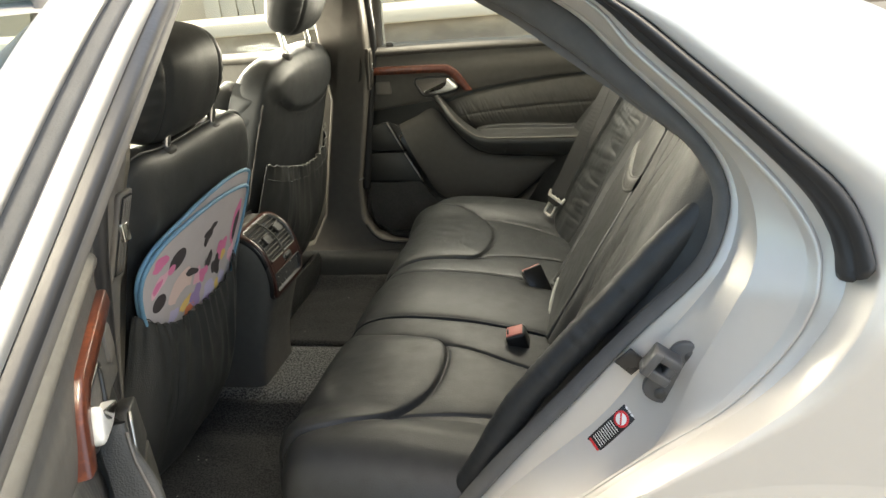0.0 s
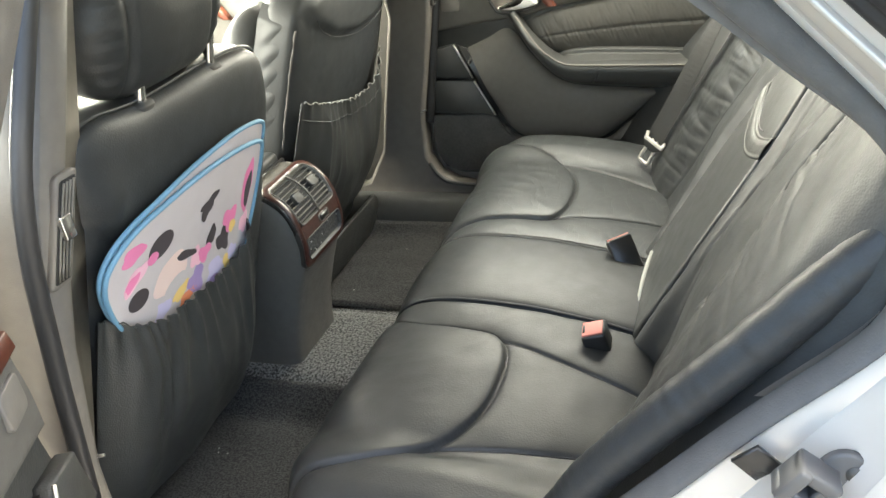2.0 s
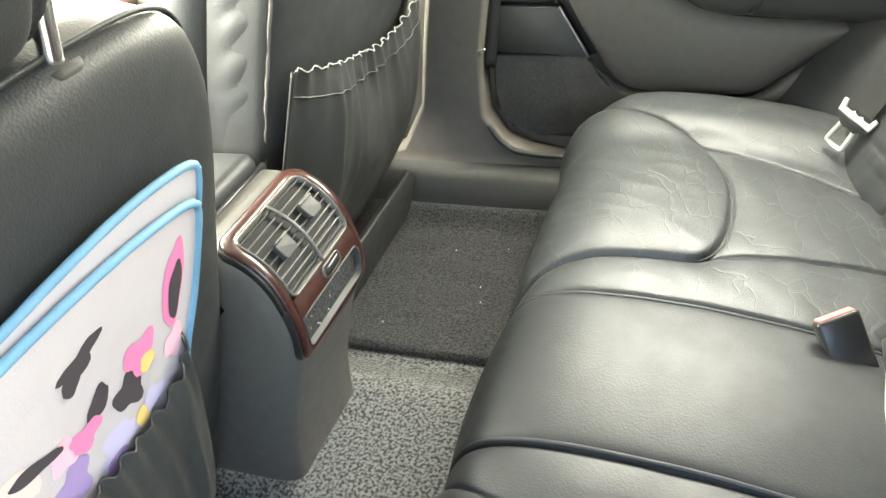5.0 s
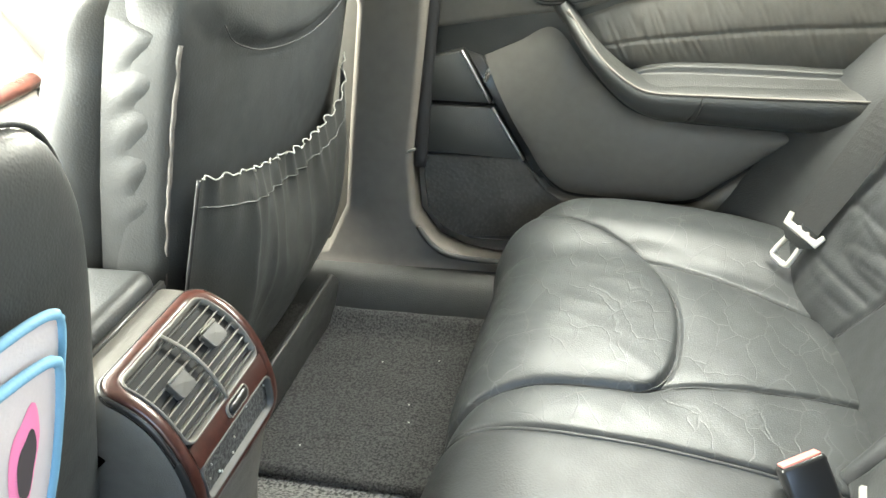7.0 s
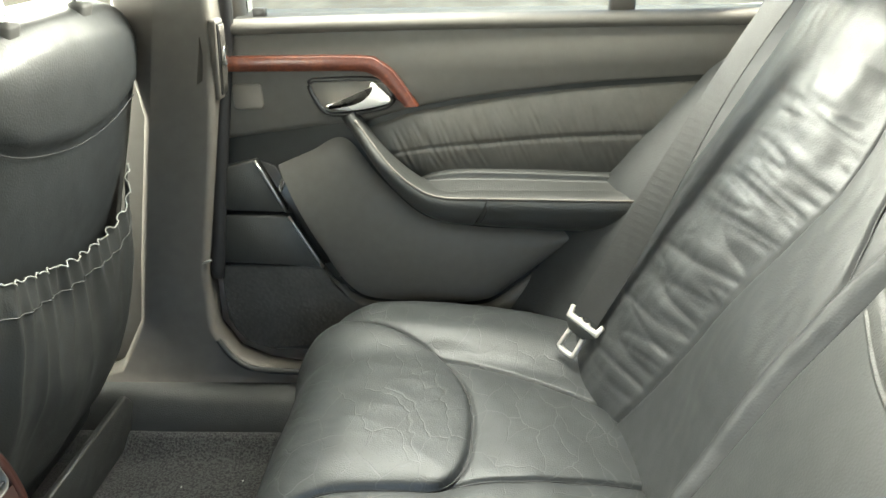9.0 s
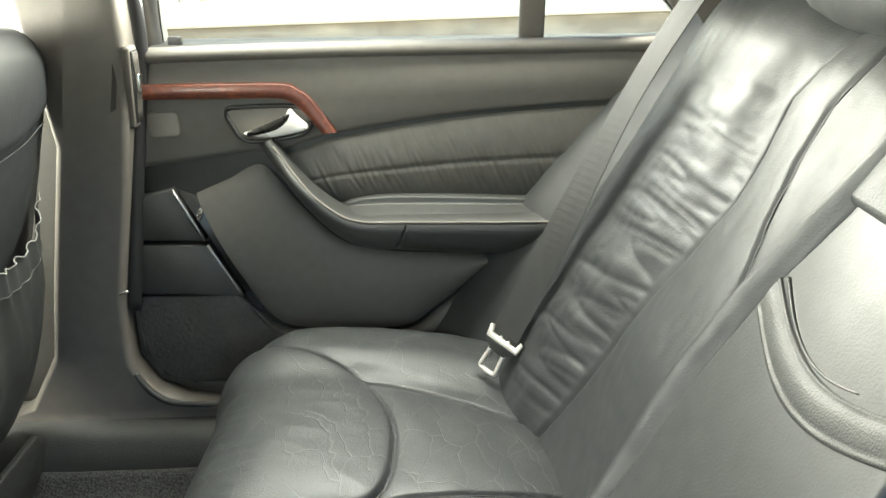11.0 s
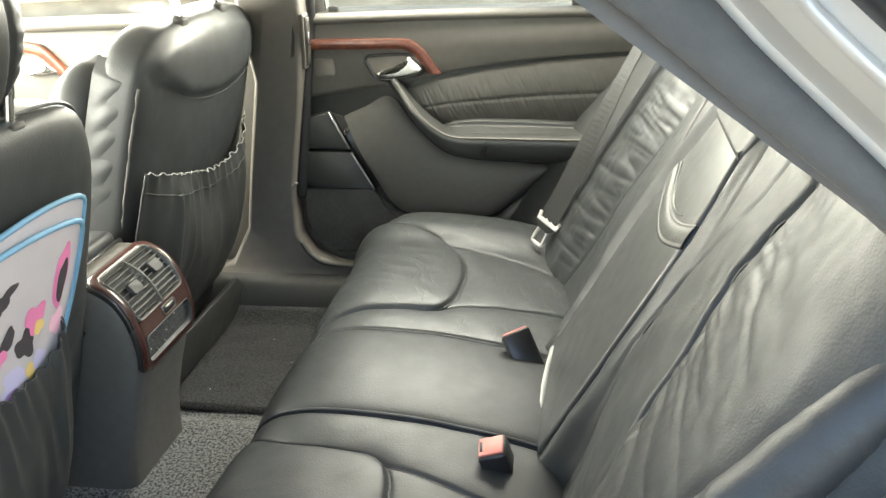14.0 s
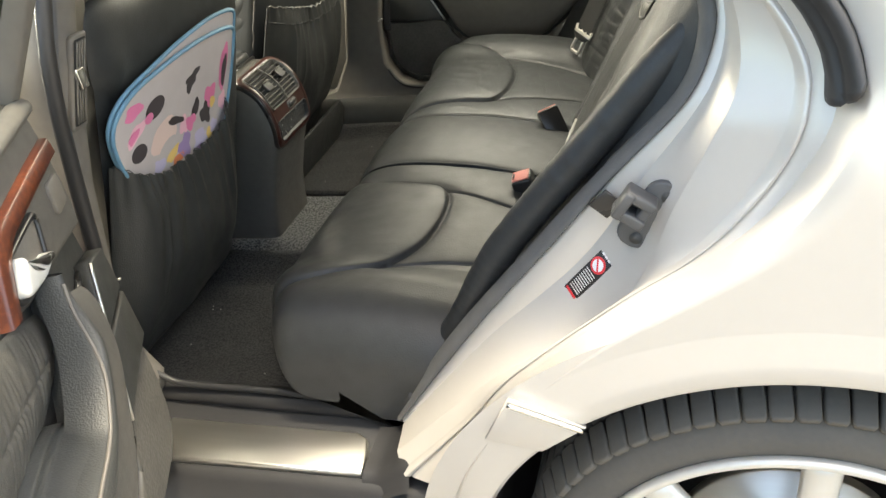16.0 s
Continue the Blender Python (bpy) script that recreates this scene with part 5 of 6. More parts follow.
# ---- front seats ----
def front_seat(x0, y0, label, sgn):
    """A front seat seen from behind; local x rearward, 0 on the back's face at 0.88 m."""
    seat = thing("front_seat", label, "car seat", Matrix.Translation((x0, y0, 0)), group="front seats")
    slope = 0.33
    lean = math.degrees(math.atan(slope))
    half = 0.275
    # Outline in (across, up) from the pivot at 0.88 m.
    o = [(-0.2, -0.47), (0.2, -0.47), (0.25, -0.42), (half, -0.2), (half, 0.05), (0.26, 0.17), (0.235, 0.255), (0.17, 0.295), (0.08, 0.305), (-0.08, 0.305), (-0.17, 0.295), (-0.235, 0.255), (-0.26, 0.17), (-half, 0.05), (-half, -0.2), (-0.25, -0.42)]
    if y0 > 0:
        # A taller back with broad shoulders.
        o[5:13] = [(0.268, 0.19), (0.25, 0.285), (0.19, 0.332), (0.08, 0.344), (-0.08, 0.344), (-0.19, 0.332), (-0.25, 0.285), (-0.268, 0.19)]
    if y0 < 0:
        # Fuller, squarer shoulders.
        o[4:14] = [(0.275, 0.05), (0.272, 0.17), (0.258, 0.25), (0.215, 0.303), (0.1, 0.316), (-0.08, 0.312), (-0.18, 0.322), (-0.23, 0.302), (-0.25, 0.24), (-0.258, 0.05)]
    m = Matrix.Translation((-0.045, 0, 0.88)) @ Matrix.Rotation(radians(lean), 4, "Y") @ Matrix(((0, 0, 1, 0), (1, 0, 0, 0), (0, 1, 0, 0), (0, 0, 0, 1)))
    fold = [(-0.27, 0.2), (-0.215, 0.187), (-0.197, 0.16), (-0.172, 0.138), (-0.15, 0.13)]

    def shape(u, v, s):
        e = 0.002 * wob(u * 12, v * 12, y0)
        if y0 < 0:
            e += 0.013 * math.exp(-((u + 0.195) / 0.035) ** 2 - ((v - 0.215) / 0.04) ** 2) - 0.009 * math.exp(-(seg_dist(u, v, fold) / 0.009) ** 2) * smooth(-0.14, -0.18, u)
        else:
            # The upper roll overhangs the flat panel along a curved seam.
            rise = v - float(np.interp(u, [-0.25, -0.2, -0.107, 0.017, 0.12, 0.2, 0.27], [0.3, 0.25, 0.205, 0.182, 0.186, 0.215, 0.26]))
            e += 0.012 * smooth(0.0, 0.02, rise) * smooth(0.19, 0.08, rise) * smooth(0.27, 0.18, abs(u)) - 0.003 * math.exp(-(rise / 0.005) ** 2)
        return e * smooth(1.0, 0.93, s)
    back = part("backrest", pad(spline(o, 140, True), 0.052, 0.11, m, 3.2, 46, shape), LEATHER, seat, "black leather seat back")

    def on(u, v, d):
        return m @ Vector((u, v, 0.052 + d))
    # Side facing with quilted folds on the tunnel side.
    inn = -1 if y0 > 0 else 1
    def width(v):
        return float(np.interp(v, [-0.42, -0.2, 0.05, 0.17, 0.255, 0.3], [0.243, 0.268, 0.272, 0.266, 0.256, 0.23]))
    def flank(u, v):
        # Slanting gathers.
        f = 0.5 + 0.5 * math.sin((v + 0.06 * u + 0.008 * wob(v * 9, u * 2, 4)) / 0.052 * 2 * math.pi)
        puff = 0.0035 * f ** 0.7 * smooth(0.0, 0.12, u) * smooth(0.95, 0.45, u) * smooth(-0.02, 0.08, v) * smooth(0.29, 0.24, v)
        return m @ Vector((inn * (width(v) + 0.004 * math.sin(u * math.pi) + puff - 0.006 * (1 - u) ** 3), v, 0.022 - 0.085 * u))
    part("side_bolster", tube([m @ Vector((inn * q, v, -0.11)) for q, v in ((0.225, -0.44), (0.24, -0.2), (0.24, 0.0), (0.226, 0.12), (0.195, 0.2), (0.14, 0.23))], lambda t: 0.05 * (1 - 0.4 * smooth(0.85, 1, t)), 70, 20), LEATHER, back, "rounded side bolster")
    if y0 > 0:
        part("side_panel", grid(flank, np.linspace(0, 1, 20), np.linspace(-0.42, 0.285, 190)), LEATHER, back, "quilted leather side")
        rnd = random.Random(3)
        wear = [rnd.uniform(-0.0015, 0.0015) for i in range(30)]
        part("side_piping", tube([m @ Vector((inn * (width(v) - 0.003 + wear[i]), v, 0.023 + wear[-i] * 0.5)) for i, v in enumerate(np.linspace(-0.12, 0.25, 24))], lambda t: 0.0014 + 0.0014 * smooth(0, 0.3, t) * (0.7 + 0.6 * wob(t * 9, 3.3, 1)), 140, 8), PIPING, back, "worn pale piping")
    # Net pocket with a gathered elastic edge.
    edge = spline([(-0.264, 0.1), (-0.18, 0.075), (-0.09, 0.048), (0.0, 0.024), (0.085, 0.018), (0.15, 0.04), (0.2, 0.1)] if y0 > 0 else [(-0.25, 0.066), (-0.222, 0.048), (-0.19, 0.024), (-0.15, 0.004), (-0.105, -0.014), (-0.035, -0.02), (0.058, -0.026), (0.115, -0.004), (0.15, 0.055)], 101)

    def rim(t):
        return [float(np.interp(t * 100, range(101), edge[:, k])) for k in (0, 1)]
    def pocket(t, w):
        u, top = rim(t)
        low = (-0.345 if y0 > 0 else -0.4) + 0.06 * (2 * t - 1) ** 4
        v = top + (low - top) * w
        u += 0.055 * w * (2 * t - 0.75) * (1 - 0.3 * w)
        ed = min(t, 1 - t)
        d = 0.004 + 0.008 * smooth(0, 0.12, ed) + 0.038 * smooth(0, 0.2, ed) * math.sin(math.pi * (0.05 + 0.95 * w)) ** 0.8
        gather = math.exp(-w / 0.11) * smooth(0, 0.04, ed)
        d += gather * 0.0035 * math.sin(t * 105 + 2.5 * wob(t * 7, w * 2))
        # Loose folds that hang from the elastic and fade into the sagging belly.
        hang = smooth(0.0, 0.12, ed) * math.exp(-((w - 0.25) / 0.3) ** 2)
        d += 0.014 * hang * (0.35 - abs(wob(t * 11 + 1.2 * wob(t * 3, w * 2.5, 8), w * 1.3, 5 + y0))) + 0.008 * wob(t * 5, w * 3 + 4, 2) * smooth(0, 0.12, ed)
        return on(u, v, d)
    pk = part("net_pocket", grid(pocket, np.linspace(0, 1, 150), np.linspace(0, 1, 40)), VINYL, seat, "sagging black pocket with gathered edge")
    if y0 > 0:
        part("pocket_hem", tube([Vector(pocket(t, 0.1)) + Vector((0.001, 0, 0)) for t in np.linspace(0.02, 0.98, 60)], 0.0013, 140, 5), VINYL, pk)
        part("pocket_border", tube([Vector(pocket(0.0, w)) + Vector((0.002, 0, 0)) for w in np.linspace(0, 1, 20)], 0.003, 50, 6), RUBBER, pk)
    ez = [Vector(pocket(t, 0.0)) + Vector((0.002 + 0.001 * math.sin(t * 190), 0, 0.0018 * math.sin(t * 190 + 1) + 0.001 * math.sin(t * 77))) for t in np.linspace(0.01, 0.99, 120)]
    part("elastic_edge", tube(ez, 0.0011, 300, 6), STITCH if y0 > 0 else VINYL, pk, "frayed elastic edge")
    if y0 > 0:
        sc = [on(u, v, 0.003) for u, v in ((-0.22, 0.272), (-0.19, 0.242), (-0.107, 0.206), (0.017, 0.182), (0.12, 0.187), (0.19, 0.211))]
        part("back_seam", tube(sc, 0.0009, 50, 6), RUBBER, back)
    # Headrest with two chrome posts.
    hm = m @ (Matrix.Translation((0, 0.498, -0.02)) if y0 > 0 else Matrix.Translation((-0.01, 0.402, -0.045)) @ Matrix.Diagonal((1.16, 0.86, 1.15, 1)))
    ho = spline([(-0.075, -0.105), (0.075, -0.105), (0.125, -0.06), (0.14, 0.02), (0.115, 0.085), (0.06, 0.115), (-0.06, 0.115), (-0.115, 0.085), (-0.14, 0.02), (-0.125, -0.06)], 60, True)
    def cover(u, v, s):
        # A seam near each side; the band beyond it is gathered.
        q = abs(u) - 0.082 + 0.12 * v * v
        f = ((v + 0.2 * abs(u) + 0.012 * wob(u * 20, v * 14, 3)) / 0.03) % 1.0
        return (-0.006 * math.exp(-(q / 0.005) ** 2) + 0.004 * f * (1 - f ** 6) * smooth(0.006, 0.02, q) + 0.002 * wob(u * 16, v * 16, 9)) * smooth(1.0, 0.9, s)
    hr = part("headrest", pad(spline(ho, 120, True), 0.065, 0.06, hm, 2.5, 40, cover), LEATHER, seat, "rounded leather headrest with gathered sides")
    lift = 0.03 if y0 < 0 else 0.0
    mid = 0.012 if y0 < 0 else 0.0
    rise_at = 0.0 if y0 < 0 else 0.038
    for u in (mid - 0.088, mid + 0.088):
        part("post", tube([m @ Vector((u, 0.27 + rise_at, 0.01)), m @ Vector((u, 0.31 + rise_at, 0.006)), m @ Vector((u * 0.98, 0.42 + lift, -0.03 + lift))], 0.0085, 12, 14), CHROME, hr, "chrome headrest post")
        part("post_collar", loft([[m @ Vector((u + a * f, 0.295 + rise_at + h, 0.01 + b * f)) for a, b in rounded(0.038, 0.024, 0.011, 6)] for f, h in ((1.0, 0.0), (1.0, 0.014), (0.9, 0.018), (0.05, 0.019))], True), VENTGREY, seat, "oval post guide")
    if y0 < 0:
        part("shoulder_piping", tube([m @ Vector((u, v, 0.006)) for u, v in ((-0.262, 0.0), (-0.258, 0.12), (-0.252, 0.24), (-0.232, 0.304), (-0.18, 0.325), (-0.08, 0.315), (0.1, 0.319), (0.215, 0.306), (0.26, 0.252), (0.275, 0.16))], 0.0028, 140, 8), LEATHER, back, "raised leather piping")
    # Cushion and base.
    part("seat_cushion", pad(rounded(0.5, 0.52, 0.1, 8), 0.09, 0.08, Matrix.Translation((-0.42, 0, 0.6)) @ pose(0, 0, 0, 0, -8, 0), 2.8), LEATHER, seat)
    part("base_cover", rbox(0.42, 0.44, 0.2, 0.03, 3, Matrix.Translation((-0.42, 0, 0.45))), TRIM, seat, "charcoal seat base")
    if y0 > 0:
        part("rear_skirt", plate([(-0.24, 0.4), (0.225, 0.4), (0.235, 0.485), (0.2, 0.522), (-0.235, 0.522)], 0.012, 0.004, lambda u, v, d: (-0.085 + 0.25 * (v - 0.44) + d, u, v)), VINYL, seat, "grey seat base flap")
    return seat, on


LEFT_SEAT, ON_LEFT = front_seat(-0.438, -0.39, "black leather front seat with a printed organiser in its pocket", -1)
front_seat(-0.53, 0.42, "black leather front seat with a gathered back pocket", 1)


def fan(outline, where, depth, rings=14):
    """A curved sheet: rings from the middle of the outline to its edge, front and back."""
    o = np.array(outline)
    c = o.mean(0)
    n = len(o)
    verts, faces = [], []
    for lift in (depth, 0.0):
        base = len(verts)
        verts.append(where(*c, lift))
        for k in range(1, rings + 1):
            verts += [where(*(c + (p - c) * k / rings), lift) for p in o]
        for i in range(n):
            k = (i + 1) % n
            faces.append((base, base + 1 + i, base + 1 + k))
            for r in range(rings - 1):
                a = base + 1 + r * n
                faces.append((a + i, a + n + i, a + n + k, a + k))
    return verts, faces


def organiser():
    """A printed cloth sheet tucked into the pocket, with plain shapes for its print."""
    sheet = thing("seat_organiser", "white cloth organiser with blue binding and pink prints", "organiser", LEFT_SEAT.matrix_world)
    leaf = spline([(-0.212, 0.03), (-0.236, 0.075), (-0.248, 0.12), (-0.235, 0.152), (-0.184, 0.178), (-0.09, 0.19), (0.021, 0.194), (0.1, 0.189), (0.152, 0.178), (0.163, 0.155), (0.16, 0.08), (0.15, 0.02), (0.13, -0.06), (0.05, -0.12), (-0.08, -0.1), (-0.16, -0.05)], 100, True)
    def bend(u, v, d):
        return ON_LEFT(u, v, 0.006 + d + 0.05 * max(0.0, v) + 0.02 * max(0, u) + 0.0015 * wob(u * 9, v * 9, 6))
    part("cloth", fan(leaf, bend, 0.003), WHITE, sheet)
    part("binding", tube([bend(u, v, 0.003) for u, v in leaf], 0.0042, 160, 8, closed=True), BLUE, sheet, "sky blue edge binding")
    back_leaf = [(u + 0.012 * smooth(-0.2, 0.15, u), v + 0.004 + 0.026 * smooth(-0.2, 0.15, u)) for u, v in leaf]
    part("back_cloth", fan(back_leaf, lambda u, v, d: bend(u, v, d - 0.007), 0.003), WHITE, sheet)
    part("back_binding", tube([bend(u, v, -0.005) for u, v in back_leaf], 0.004, 160, 8, closed=True), BLUE, sheet)

    def blot(cu, cv, rx, ry, mat, ang=0, lift=0.0, dent=0.0):
        """A printed patch; dent makes its outline uneven."""
        c, s = math.cos(radians(ang)), math.sin(radians(ang))
        o = []
        for a in np.linspace(0, 2 * math.pi, 28, endpoint=False):
            k = 1 + dent * math.sin(3 * a + cu * 90) + 0.6 * dent * math.sin(5 * a + cv * 70)
            o.append((cu + k * (c * rx * math.cos(a) - s * ry * math.sin(a)), cv + k * (s * rx * math.cos(a) + c * ry * math.sin(a))))
        part("print_shape", fan(o, lambda u, v, d: bend(u, v, d + 0.0032 + lift), 0.0004, 4), mat, sheet)
    blot(-0.12, 0.122, 0.03, 0.02, INK, 8)
    blot(-0.185, 0.142, 0.027, 0.014, PINK, 5, 0, 0.12)
    blot(-0.18, 0.098, 0.032, 0.014, ROSE, 25, 0, 0.12)
    blot(-0.188, 0.096, 0.018, 0.009, PINK, 25, 0.0005, 0.1)
    blot(-0.14, 0.11, 0.013, 0.01, PINK, 0, 0.0005)
    blot(-0.172, 0.055, 0.025, 0.018, INK, -15)
    blot(-0.09, 0.05, 0.044, 0.034, SKIN, 10, 0, 0.06)
    blot(-0.078, 0.022, 0.03, 0.016, WHITE, 15, 0.0005)
    blot(-0.05, 0.064, 0.03, 0.008, INK, -20, 0.0005, 0.1)
    blot(-0.145, 0.002, 0.022, 0.02, WHITE, 30, 0.0005)
    blot(-0.113, -0.009, 0.026, 0.018, LILAC, 20, 0, 0.15)
    blot(-0.062, -0.002, 0.022, 0.012, YELLOW, 25, 0.0005, 0.12)
    blot(-0.043, -0.025, 0.024, 0.012, ORANGE, 20, 0, 0.15)
    blot(-0.017, -0.006, 0.022, 0.026, VIOLET, 0, 0, 0.2)
    blot(-0.02, 0.04, 0.016, 0.02, ROSE, 20, 0.0002, 0.15)
    blot(0.004, 0.035, 0.018, 0.016, PINK, 0, 0.0006, 0.2)
    blot(0.022, 0.058, 0.012, 0.02, INK, -25, 0.0004, 0.12)
    blot(0.008, 0.128, 0.024, 0.012, INK, 25, 0, 0.25)
    blot(-0.004, 0.112, 0.01, 0.012, INK, -10, 0.0003, 0.1)
    blot(0.04, -0.02, 0.026, 0.022, LILAC, 30, 0, 0.2)
    blot(0.035, -0.048, 0.02, 0.018, VIOLET, 0, 0.0003, 0.15)
    blot(0.06, 0.03, 0.018, 0.024, INK, 20, 0, 0.2)
    blot(0.076, 0.064, 0.02, 0.022, PINK, 10, 0.0004, 0.2)
    blot(0.085, 0.045, 0.01, 0.012, YELLOW, 0, 0.0008, 0.1)
    blot(0.1, 0.004, 0.022, 0.028, WHITE, 0, 0.0005, 0.15)
    blot(0.09, -0.01, 0.014, 0.014, LILAC, 0, 0.0009, 0.15)
    blot(0.075, -0.02, 0.012, 0.014, YELLOW, 0, 0.0007, 0.1)
    blot(0.126, 0.104, 0.015, 0.05, PINK, -6, 0, 0.08)
    blot(0.128, 0.096, 0.009, 0.034, INK, -6, 0.0005, 0.08)
    blot(0.125, 0.03, 0.014, 0.02, ROSE, 0, 0.0004, 0.15)
    return sheet


organiser()


# ---- centre console ----
def centre_console():
    con = thing("centre_console", "charcoal centre console with walnut-framed rear air vents", "console")
    hw = 0.1
    back = [(-0.53, 0.854), (-0.495, 0.852), (-0.464, 0.84), (-0.44, 0.818), (-0.425, 0.785), (-0.418, 0.745), (-0.42, 0.71), (-0.43, 0.672), (-0.452, 0.61)]
    prof = spline([(-1.3, 0.8), (-1.0, 0.84), (-0.62, 0.853), *back, (-0.475, 0.53), (-0.485, 0.45), (-0.485, 0.38)], 110)
    # Section: flat across the top and the back, with generous rounded shoulders.
    sect = [(-1.0, 0.075), (-1.0, 0.045), (-0.985, 0.026), (-0.95, 0.012), (-0.89, 0.0035), (-0.8, 0.0), (-0.4, 0.0), (0.0, 0.0)]
    sect += [(-y, d) for y, d in sect[-2::-1]]
    tang = np.gradient(prof, axis=0)
    tang /= np.linalg.norm(tang, axis=1)[:, None]
    rows = [[(x + t[1] * d, hw * y, z - t[0] * d) for (x, z), t in zip(prof, tang)] for y, d in sect]
    part("console_body", loft(rows), PANEL, con, "soft charcoal console body")
    for y in (-hw, hw):
        part("console_side", loft([[(x + t[1] * d + (-0.75 - x) * w, y * q, z - t[0] * d + (0.5 - z) * w) for (x, z), t in zip(prof, tang)] for w, d, q in ((0.0, 0.075, 1.0), (0.4, 0.075, 1.0), (1.0, 0.0, 1.0))]), PANEL, con)
    lid = rbox(0.4, 0.19, 0.04, 0.016, 4, Matrix.Translation((-0.735, 0, 0.853)) @ pose(0, 0, 0, 0, -1, 0))
    part("lid", lid, LEATHER, con, "black leather armrest lid")
    part("lid_gap", rbox(0.008, 0.192, 0.012, 0.002, 1, Matrix.Translation((-0.53, 0, 0.852))), GLOSSBLACK, con)
    # Rear face: (across, along) where along runs down the curved back.
    face = spline(back, 80)
    fs = np.concatenate([[0], np.cumsum(np.linalg.norm(np.diff(face, axis=0), axis=1))])

    def on(u, s, d):
        x, z = float(np.interp(s, fs, face[:, 0])), float(np.interp(s, fs, face[:, 1]))
        x2, z2 = float(np.interp(s + 0.006, fs, face[:, 0])), float(np.interp(s + 0.006, fs, face[:, 1]))
        x1, z1 = float(np.interp(s - 0.006, fs, face[:, 0])), float(np.interp(s - 0.006, fs, face[:, 1]))
        t = Vector((x2 - x1, z2 - z1)).normalized()
        return (x - t[1] * d, u, z + t[0] * d)

    def ring_of(w, s0, s1, r, n=7):
        """A closed outline on the face, with many points along its straight sides so that it follows the curve."""
        c = np.array(rounded(w, s1 - s0, r, n))
        out = []
        for p, q in zip(c, np.roll(c, -1, 0)):
            m = max(1, int(np.linalg.norm(q - p) / 0.006))
            out += [p + (q - p) * i / m for i in range(m)]
        return [(u, (s0 + s1) / 2 + v) for u, v in out]

    def trim_ring(s0, s1, w, r, prof_of, name, mat, parent, label=""):
        """A frame with round corners that bends with the face; its section is (inset, height)."""
        rows = []
        o = np.array(ring_of(w, s0, s1, r))
        c = np.array([0.0, (s0 + s1) / 2])
        half = np.array([w / 2, (s1 - s0) / 2])
        for k, d in prof_of:
            rows.append([on(*(c + (p - c) * (half - k) / half), d) for p in o])
        return part(name, loft(rows, True), mat, parent, label)
    vent = part("vent_panel", grid(lambda u, s: on(u, s, 0.001), np.linspace(-0.08, 0.08, 12), np.linspace(0.042, 0.222, 40)), VENTBLACK, con, "twin rear air outlet")
    bead = ((0.0, -0.004), (0.0, 0.003), (0.0015, 0.005), (0.0035, 0.005), (0.005, 0.003))
    trim_ring(0.034, 0.24, 0.19, 0.024, bead, "frame_bead", GLOSSBLACK, vent)
    flat = ((0.0, -0.004), (0.0, 0.006), (0.002, 0.0085), (0.011, 0.009), (0.0135, 0.007), (0.0145, -0.002))
    trim_ring(0.038, 0.236, 0.182, 0.022, flat, "wood_frame", WOODDARK, vent, "dark walnut vent frame")
    lip = ((0.0, -0.002), (0.0, 0.0095), (0.001, 0.0102), (0.0022, 0.0095), (0.003, -0.002))
    trim_ring(0.0525, 0.146, 0.154, 0.012, lip, "vent_surround", SLAT, vent, "thin bright vent edge")
    trim_ring(0.172, 0.22, 0.156, 0.012, lip, "tray_edge", VENTGREY, vent, "thin tray edge")
    def slab(u0, u1, s0, s1, d):
        us, ss = np.linspace(u0, u1, 10), np.linspace(s0, s1, 8)
        return grid(lambda u, s: on(u, s, d), us, ss)
    part("wood_bridge", slab(-0.078, 0.078, 0.146, 0.1725, 0.0085), WOODDARK, vent)
    part("wood_foot", slab(-0.076, 0.076, 0.2195, 0.226, 0.0085), WOODDARK, vent)
    for i in range(9):
        s = 0.0605 + i * 0.0097
        part("vent_slat", loft([[on(u, s + q, d) for u in np.linspace(-0.0735, 0.0735, 8)] for q, d in ((-0.0012, 0.001), (-0.0012, 0.0062), (0.0, 0.0072), (0.0007, 0.006), (0.0002, 0.001))]), SLAT if i % 4 else VENTGREY, vent, "thin vent slat")
    part("cross_bar", tube([on(0.0, s, 0.0095) for s in np.linspace(0.053, 0.146, 14)], 0.0024, 40, 8), SLAT, vent)
    for u0, s0 in ((0.04, 0.092), (-0.036, 0.098)):
        knob = part("vent_knob", loft([[on(u0 + a * f, s0 + b * f, d) for a, b in rounded(0.028, 0.021, 0.004, 3)] for f, d in ((1.0, 0.004), (1.0, 0.011), (0.94, 0.0125), (0.02, 0.0135))], True), VENTGREY, vent, "sliding vent knob", False)
        part("knob_rib", loft([[on(u0 + a, s0 - 0.009 + b, d) for a, b in rounded(0.026, 0.003, 0.001, 2)] for d in (0.011, 0.0155)], True, True), SLAT, knob)
    wheel_at = (0.012, 0.159)
    part("wheel_slot", loft([[on(wheel_at[0] + a * f, wheel_at[1] + b * f, d) for a, b in rounded(0.046, 0.017, 0.007, 5)] for f, d in ((1.0, 0.008), (0.97, 0.0105), (0.86, 0.0105), (0.84, 0.009))], True), SLAT, vent, "bright ring round a thumb wheel")
    part("thumb_wheel", loft([[on(wheel_at[0] + a * f, wheel_at[1] + b * f, d) for a, b in rounded(0.036, 0.011, 0.004, 4)] for f, d in ((1.0, 0.008), (1.0, 0.011), (0.9, 0.0125), (0.02, 0.013))], True), GLOSSBLACK, vent)
    part("ash_recess", slab(-0.074, 0.074, 0.174, 0.219, 0.002), CARPET, vent, "dark dusty tray opening")
    rnd = random.Random(8)
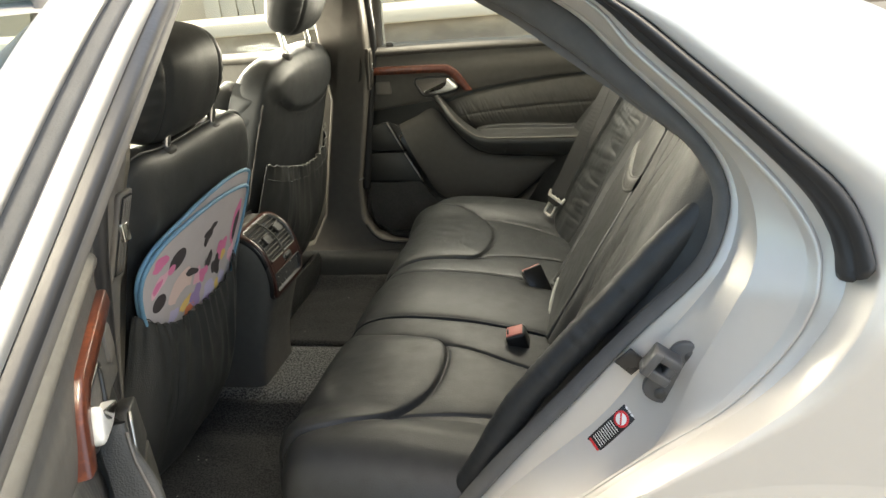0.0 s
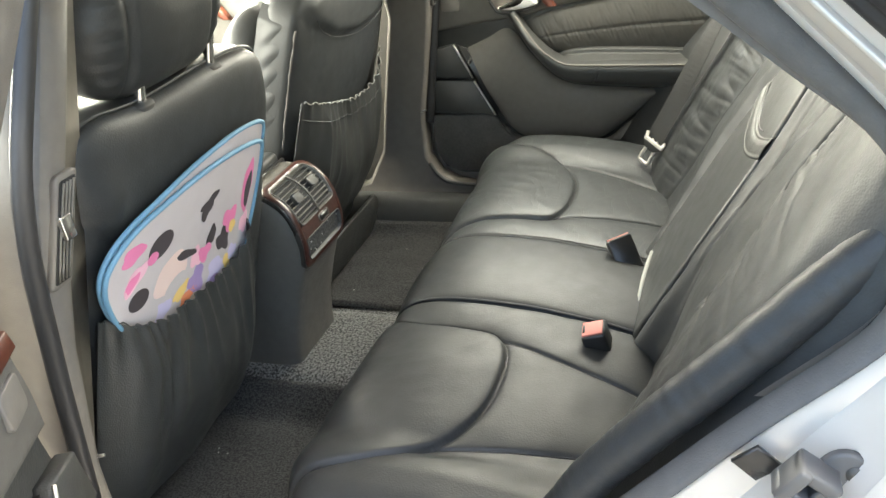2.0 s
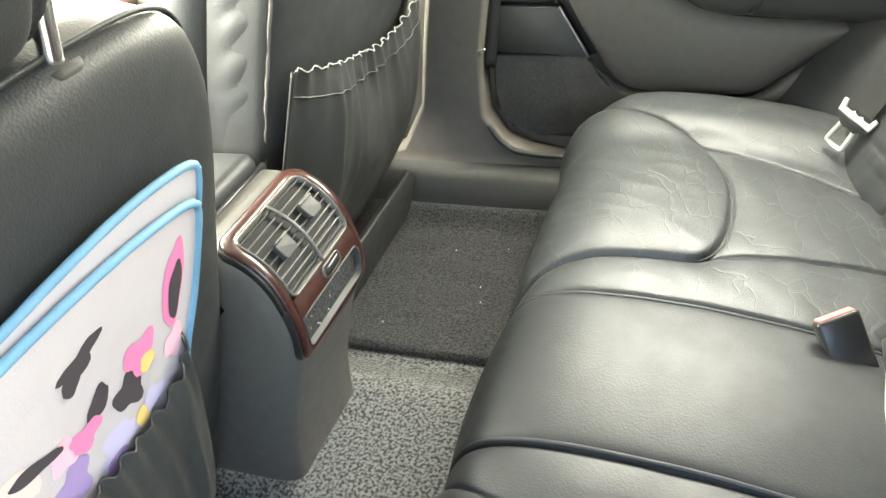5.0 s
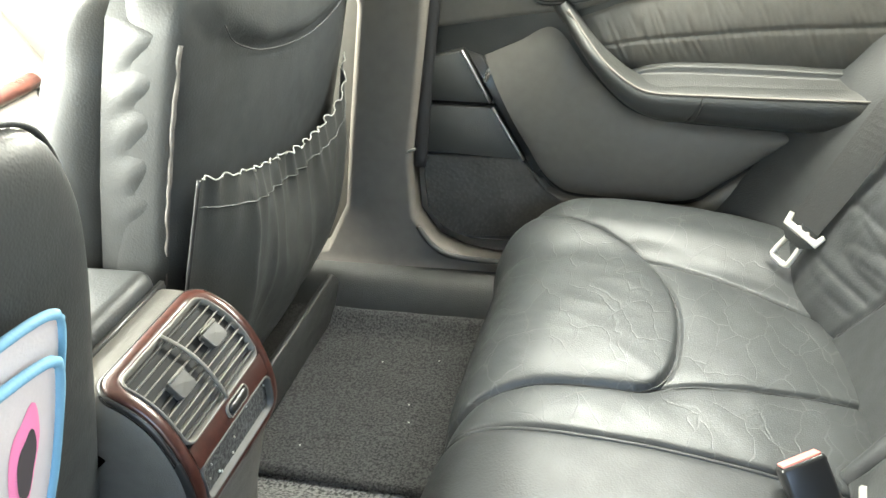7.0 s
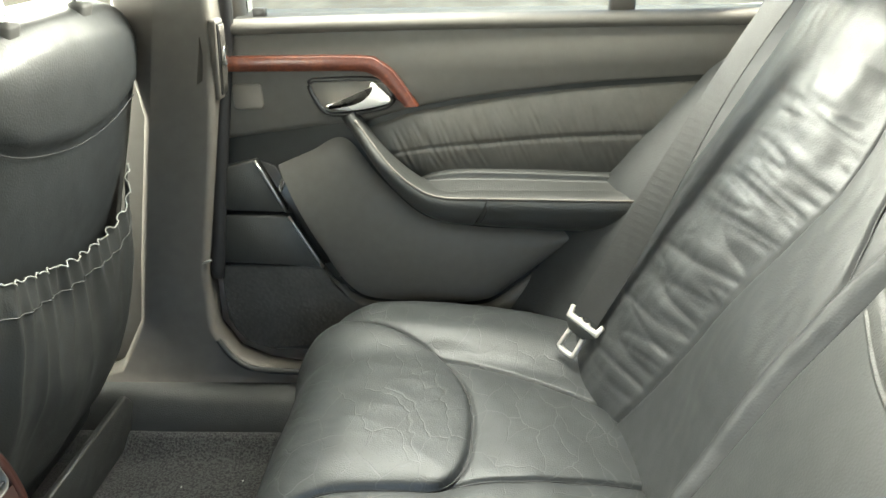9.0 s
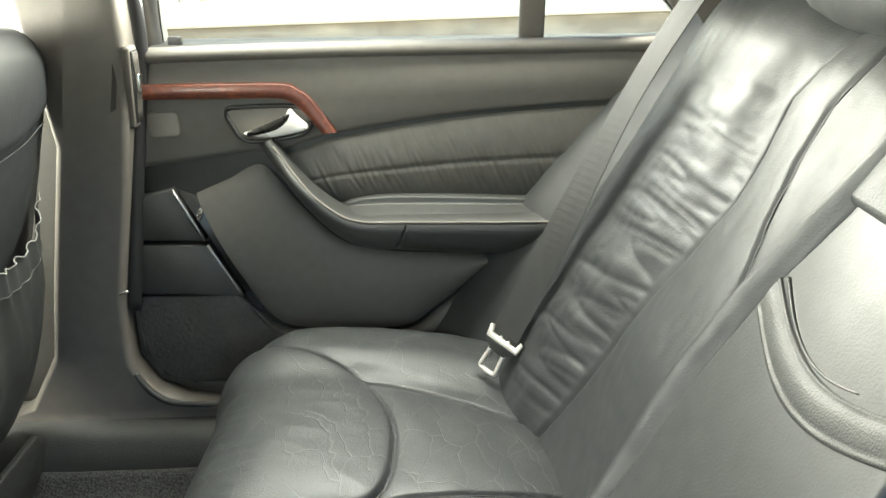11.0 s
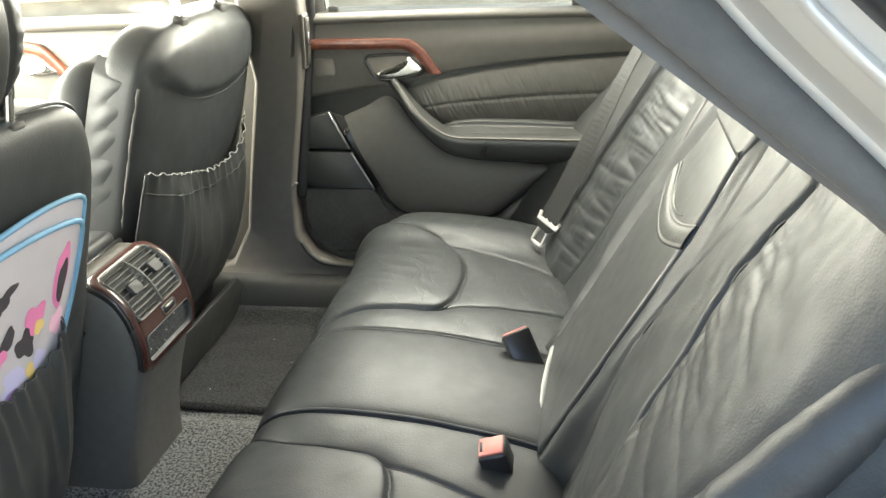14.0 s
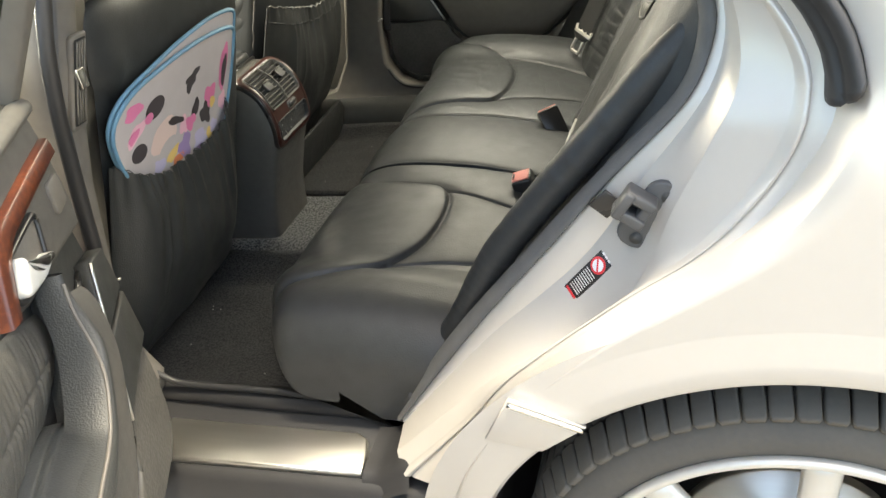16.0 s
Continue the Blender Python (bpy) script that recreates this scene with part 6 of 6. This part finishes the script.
    for i in range(9):
        c = part("crumb", rbox(0.003, 0.003, 0.002, 0.0008, 1), STITCH, vent)
        c.matrix_world = Matrix.Translation(on(rnd.uniform(-0.07, 0.07), rnd.uniform(0.178, 0.215), 0.003)) @ pose(0, 0, 0, 0, 90, rnd.uniform(0, 90))
    return con


centre_console()


# ---- dashboard ----
def dashboard():
    dash = thing("dashboard", "charcoal dashboard with walnut trim and small switches", "dashboard")
    prof = [(-1.12, 0.55), (-1.14, 0.75), (-1.2, 0.88), (-1.26, 0.98), (-1.32, 1.06), (-1.42, 1.11), (-1.75, 1.11), (-1.9, 1.06)]
    part("dash_body", loft([[(x, y, z) for y in np.linspace(-0.76, 0.76, 24)] for x, z in spline(prof, 40)]), TRIM, dash)

    def face(y, h, d):
        """A place on the centre stack: y across, h up its slope from its foot, d proud of it."""
        return (-1.2 - 0.53 * h + 0.85 * d, y, 0.88 + 0.85 * h + 0.53 * d)
    def tile(y, h, w, t, d, name, mat, parent, label=""):
        return part(name, plate([(y + a, h + b) for a, b in rounded(w, t, 0.15 * min(w, t), 3)], d, 0.2 * min(d, t), face), mat, parent, label)
    part("wood_trim", tube([face(y, -0.01, 0.004) for y in np.linspace(-0.7, 0.7, 8)], 0.02, 40, 10, 0.8), WOODDARK, dash, "dark walnut dash trim")
    stack = tile(0.12, 0.12, 0.3, 0.21, 0.006, "centre_stack", GLOSSBLACK, dash, "black centre stack with switches and outlets")
    for y in (0.04, 0.19):
        tile(y, 0.085, 0.12, 0.1, 0.009, "air_outlet", VENTBLACK, stack)
        for i in range(6):
            tile(y, 0.045 + 0.016 * i, 0.112, 0.004, 0.014, "outlet_slat", SLAT, stack)
    for i in range(6):
        tile(0.0 + 0.046 * i, 0.165, 0.038, 0.022, 0.012, "switch", VENTGREY if i % 2 else SATIN, stack, "small rocker switch")
        tile(0.0 + 0.046 * i, 0.2, 0.038, 0.02, 0.012, "switch", SATIN if i % 2 else VENTGREY, stack, "small rocker switch")
    for y in (0.02, 0.22):
        part("knob", tube([face(y, 0.018, 0.0), face(y, 0.018, 0.012), face(y, 0.018, 0.02)], 0.014, 6, 18), SATIN, stack, "round satin knob")
    part("floor_shell", rbox(1.0, 1.4, 0.04, 0.01, 2, Matrix.Translation((-1.9, 0, 0.4))), TRIM, dash)
    wheel = thing("steering_wheel", "black leather steering wheel", "steering wheel", Matrix.Translation((-1.03, -0.4, 0.98)) @ pose(0, 0, 0, 0, 65, 0))
    part("rim", tube([(0.19 * math.cos(a), 0.19 * math.sin(a), 0) for a in np.linspace(0, 2 * math.pi, 24, endpoint=False)], 0.015, 80, 10, closed=True), LEATHER, wheel)
    part("hub", pad(rounded(0.2, 0.16, 0.06, 6), 0.03, 0.03), VINYL, wheel)
    part("spoke", rbox(0.03, 0.36, 0.02, 0.008, 2), VINYL, wheel)
    part("column", tube([(0, 0, -0.02), (0, 0, -0.12), (0, 0, -0.25)], 0.05, 8, 12), TRIM, wheel)


dashboard()
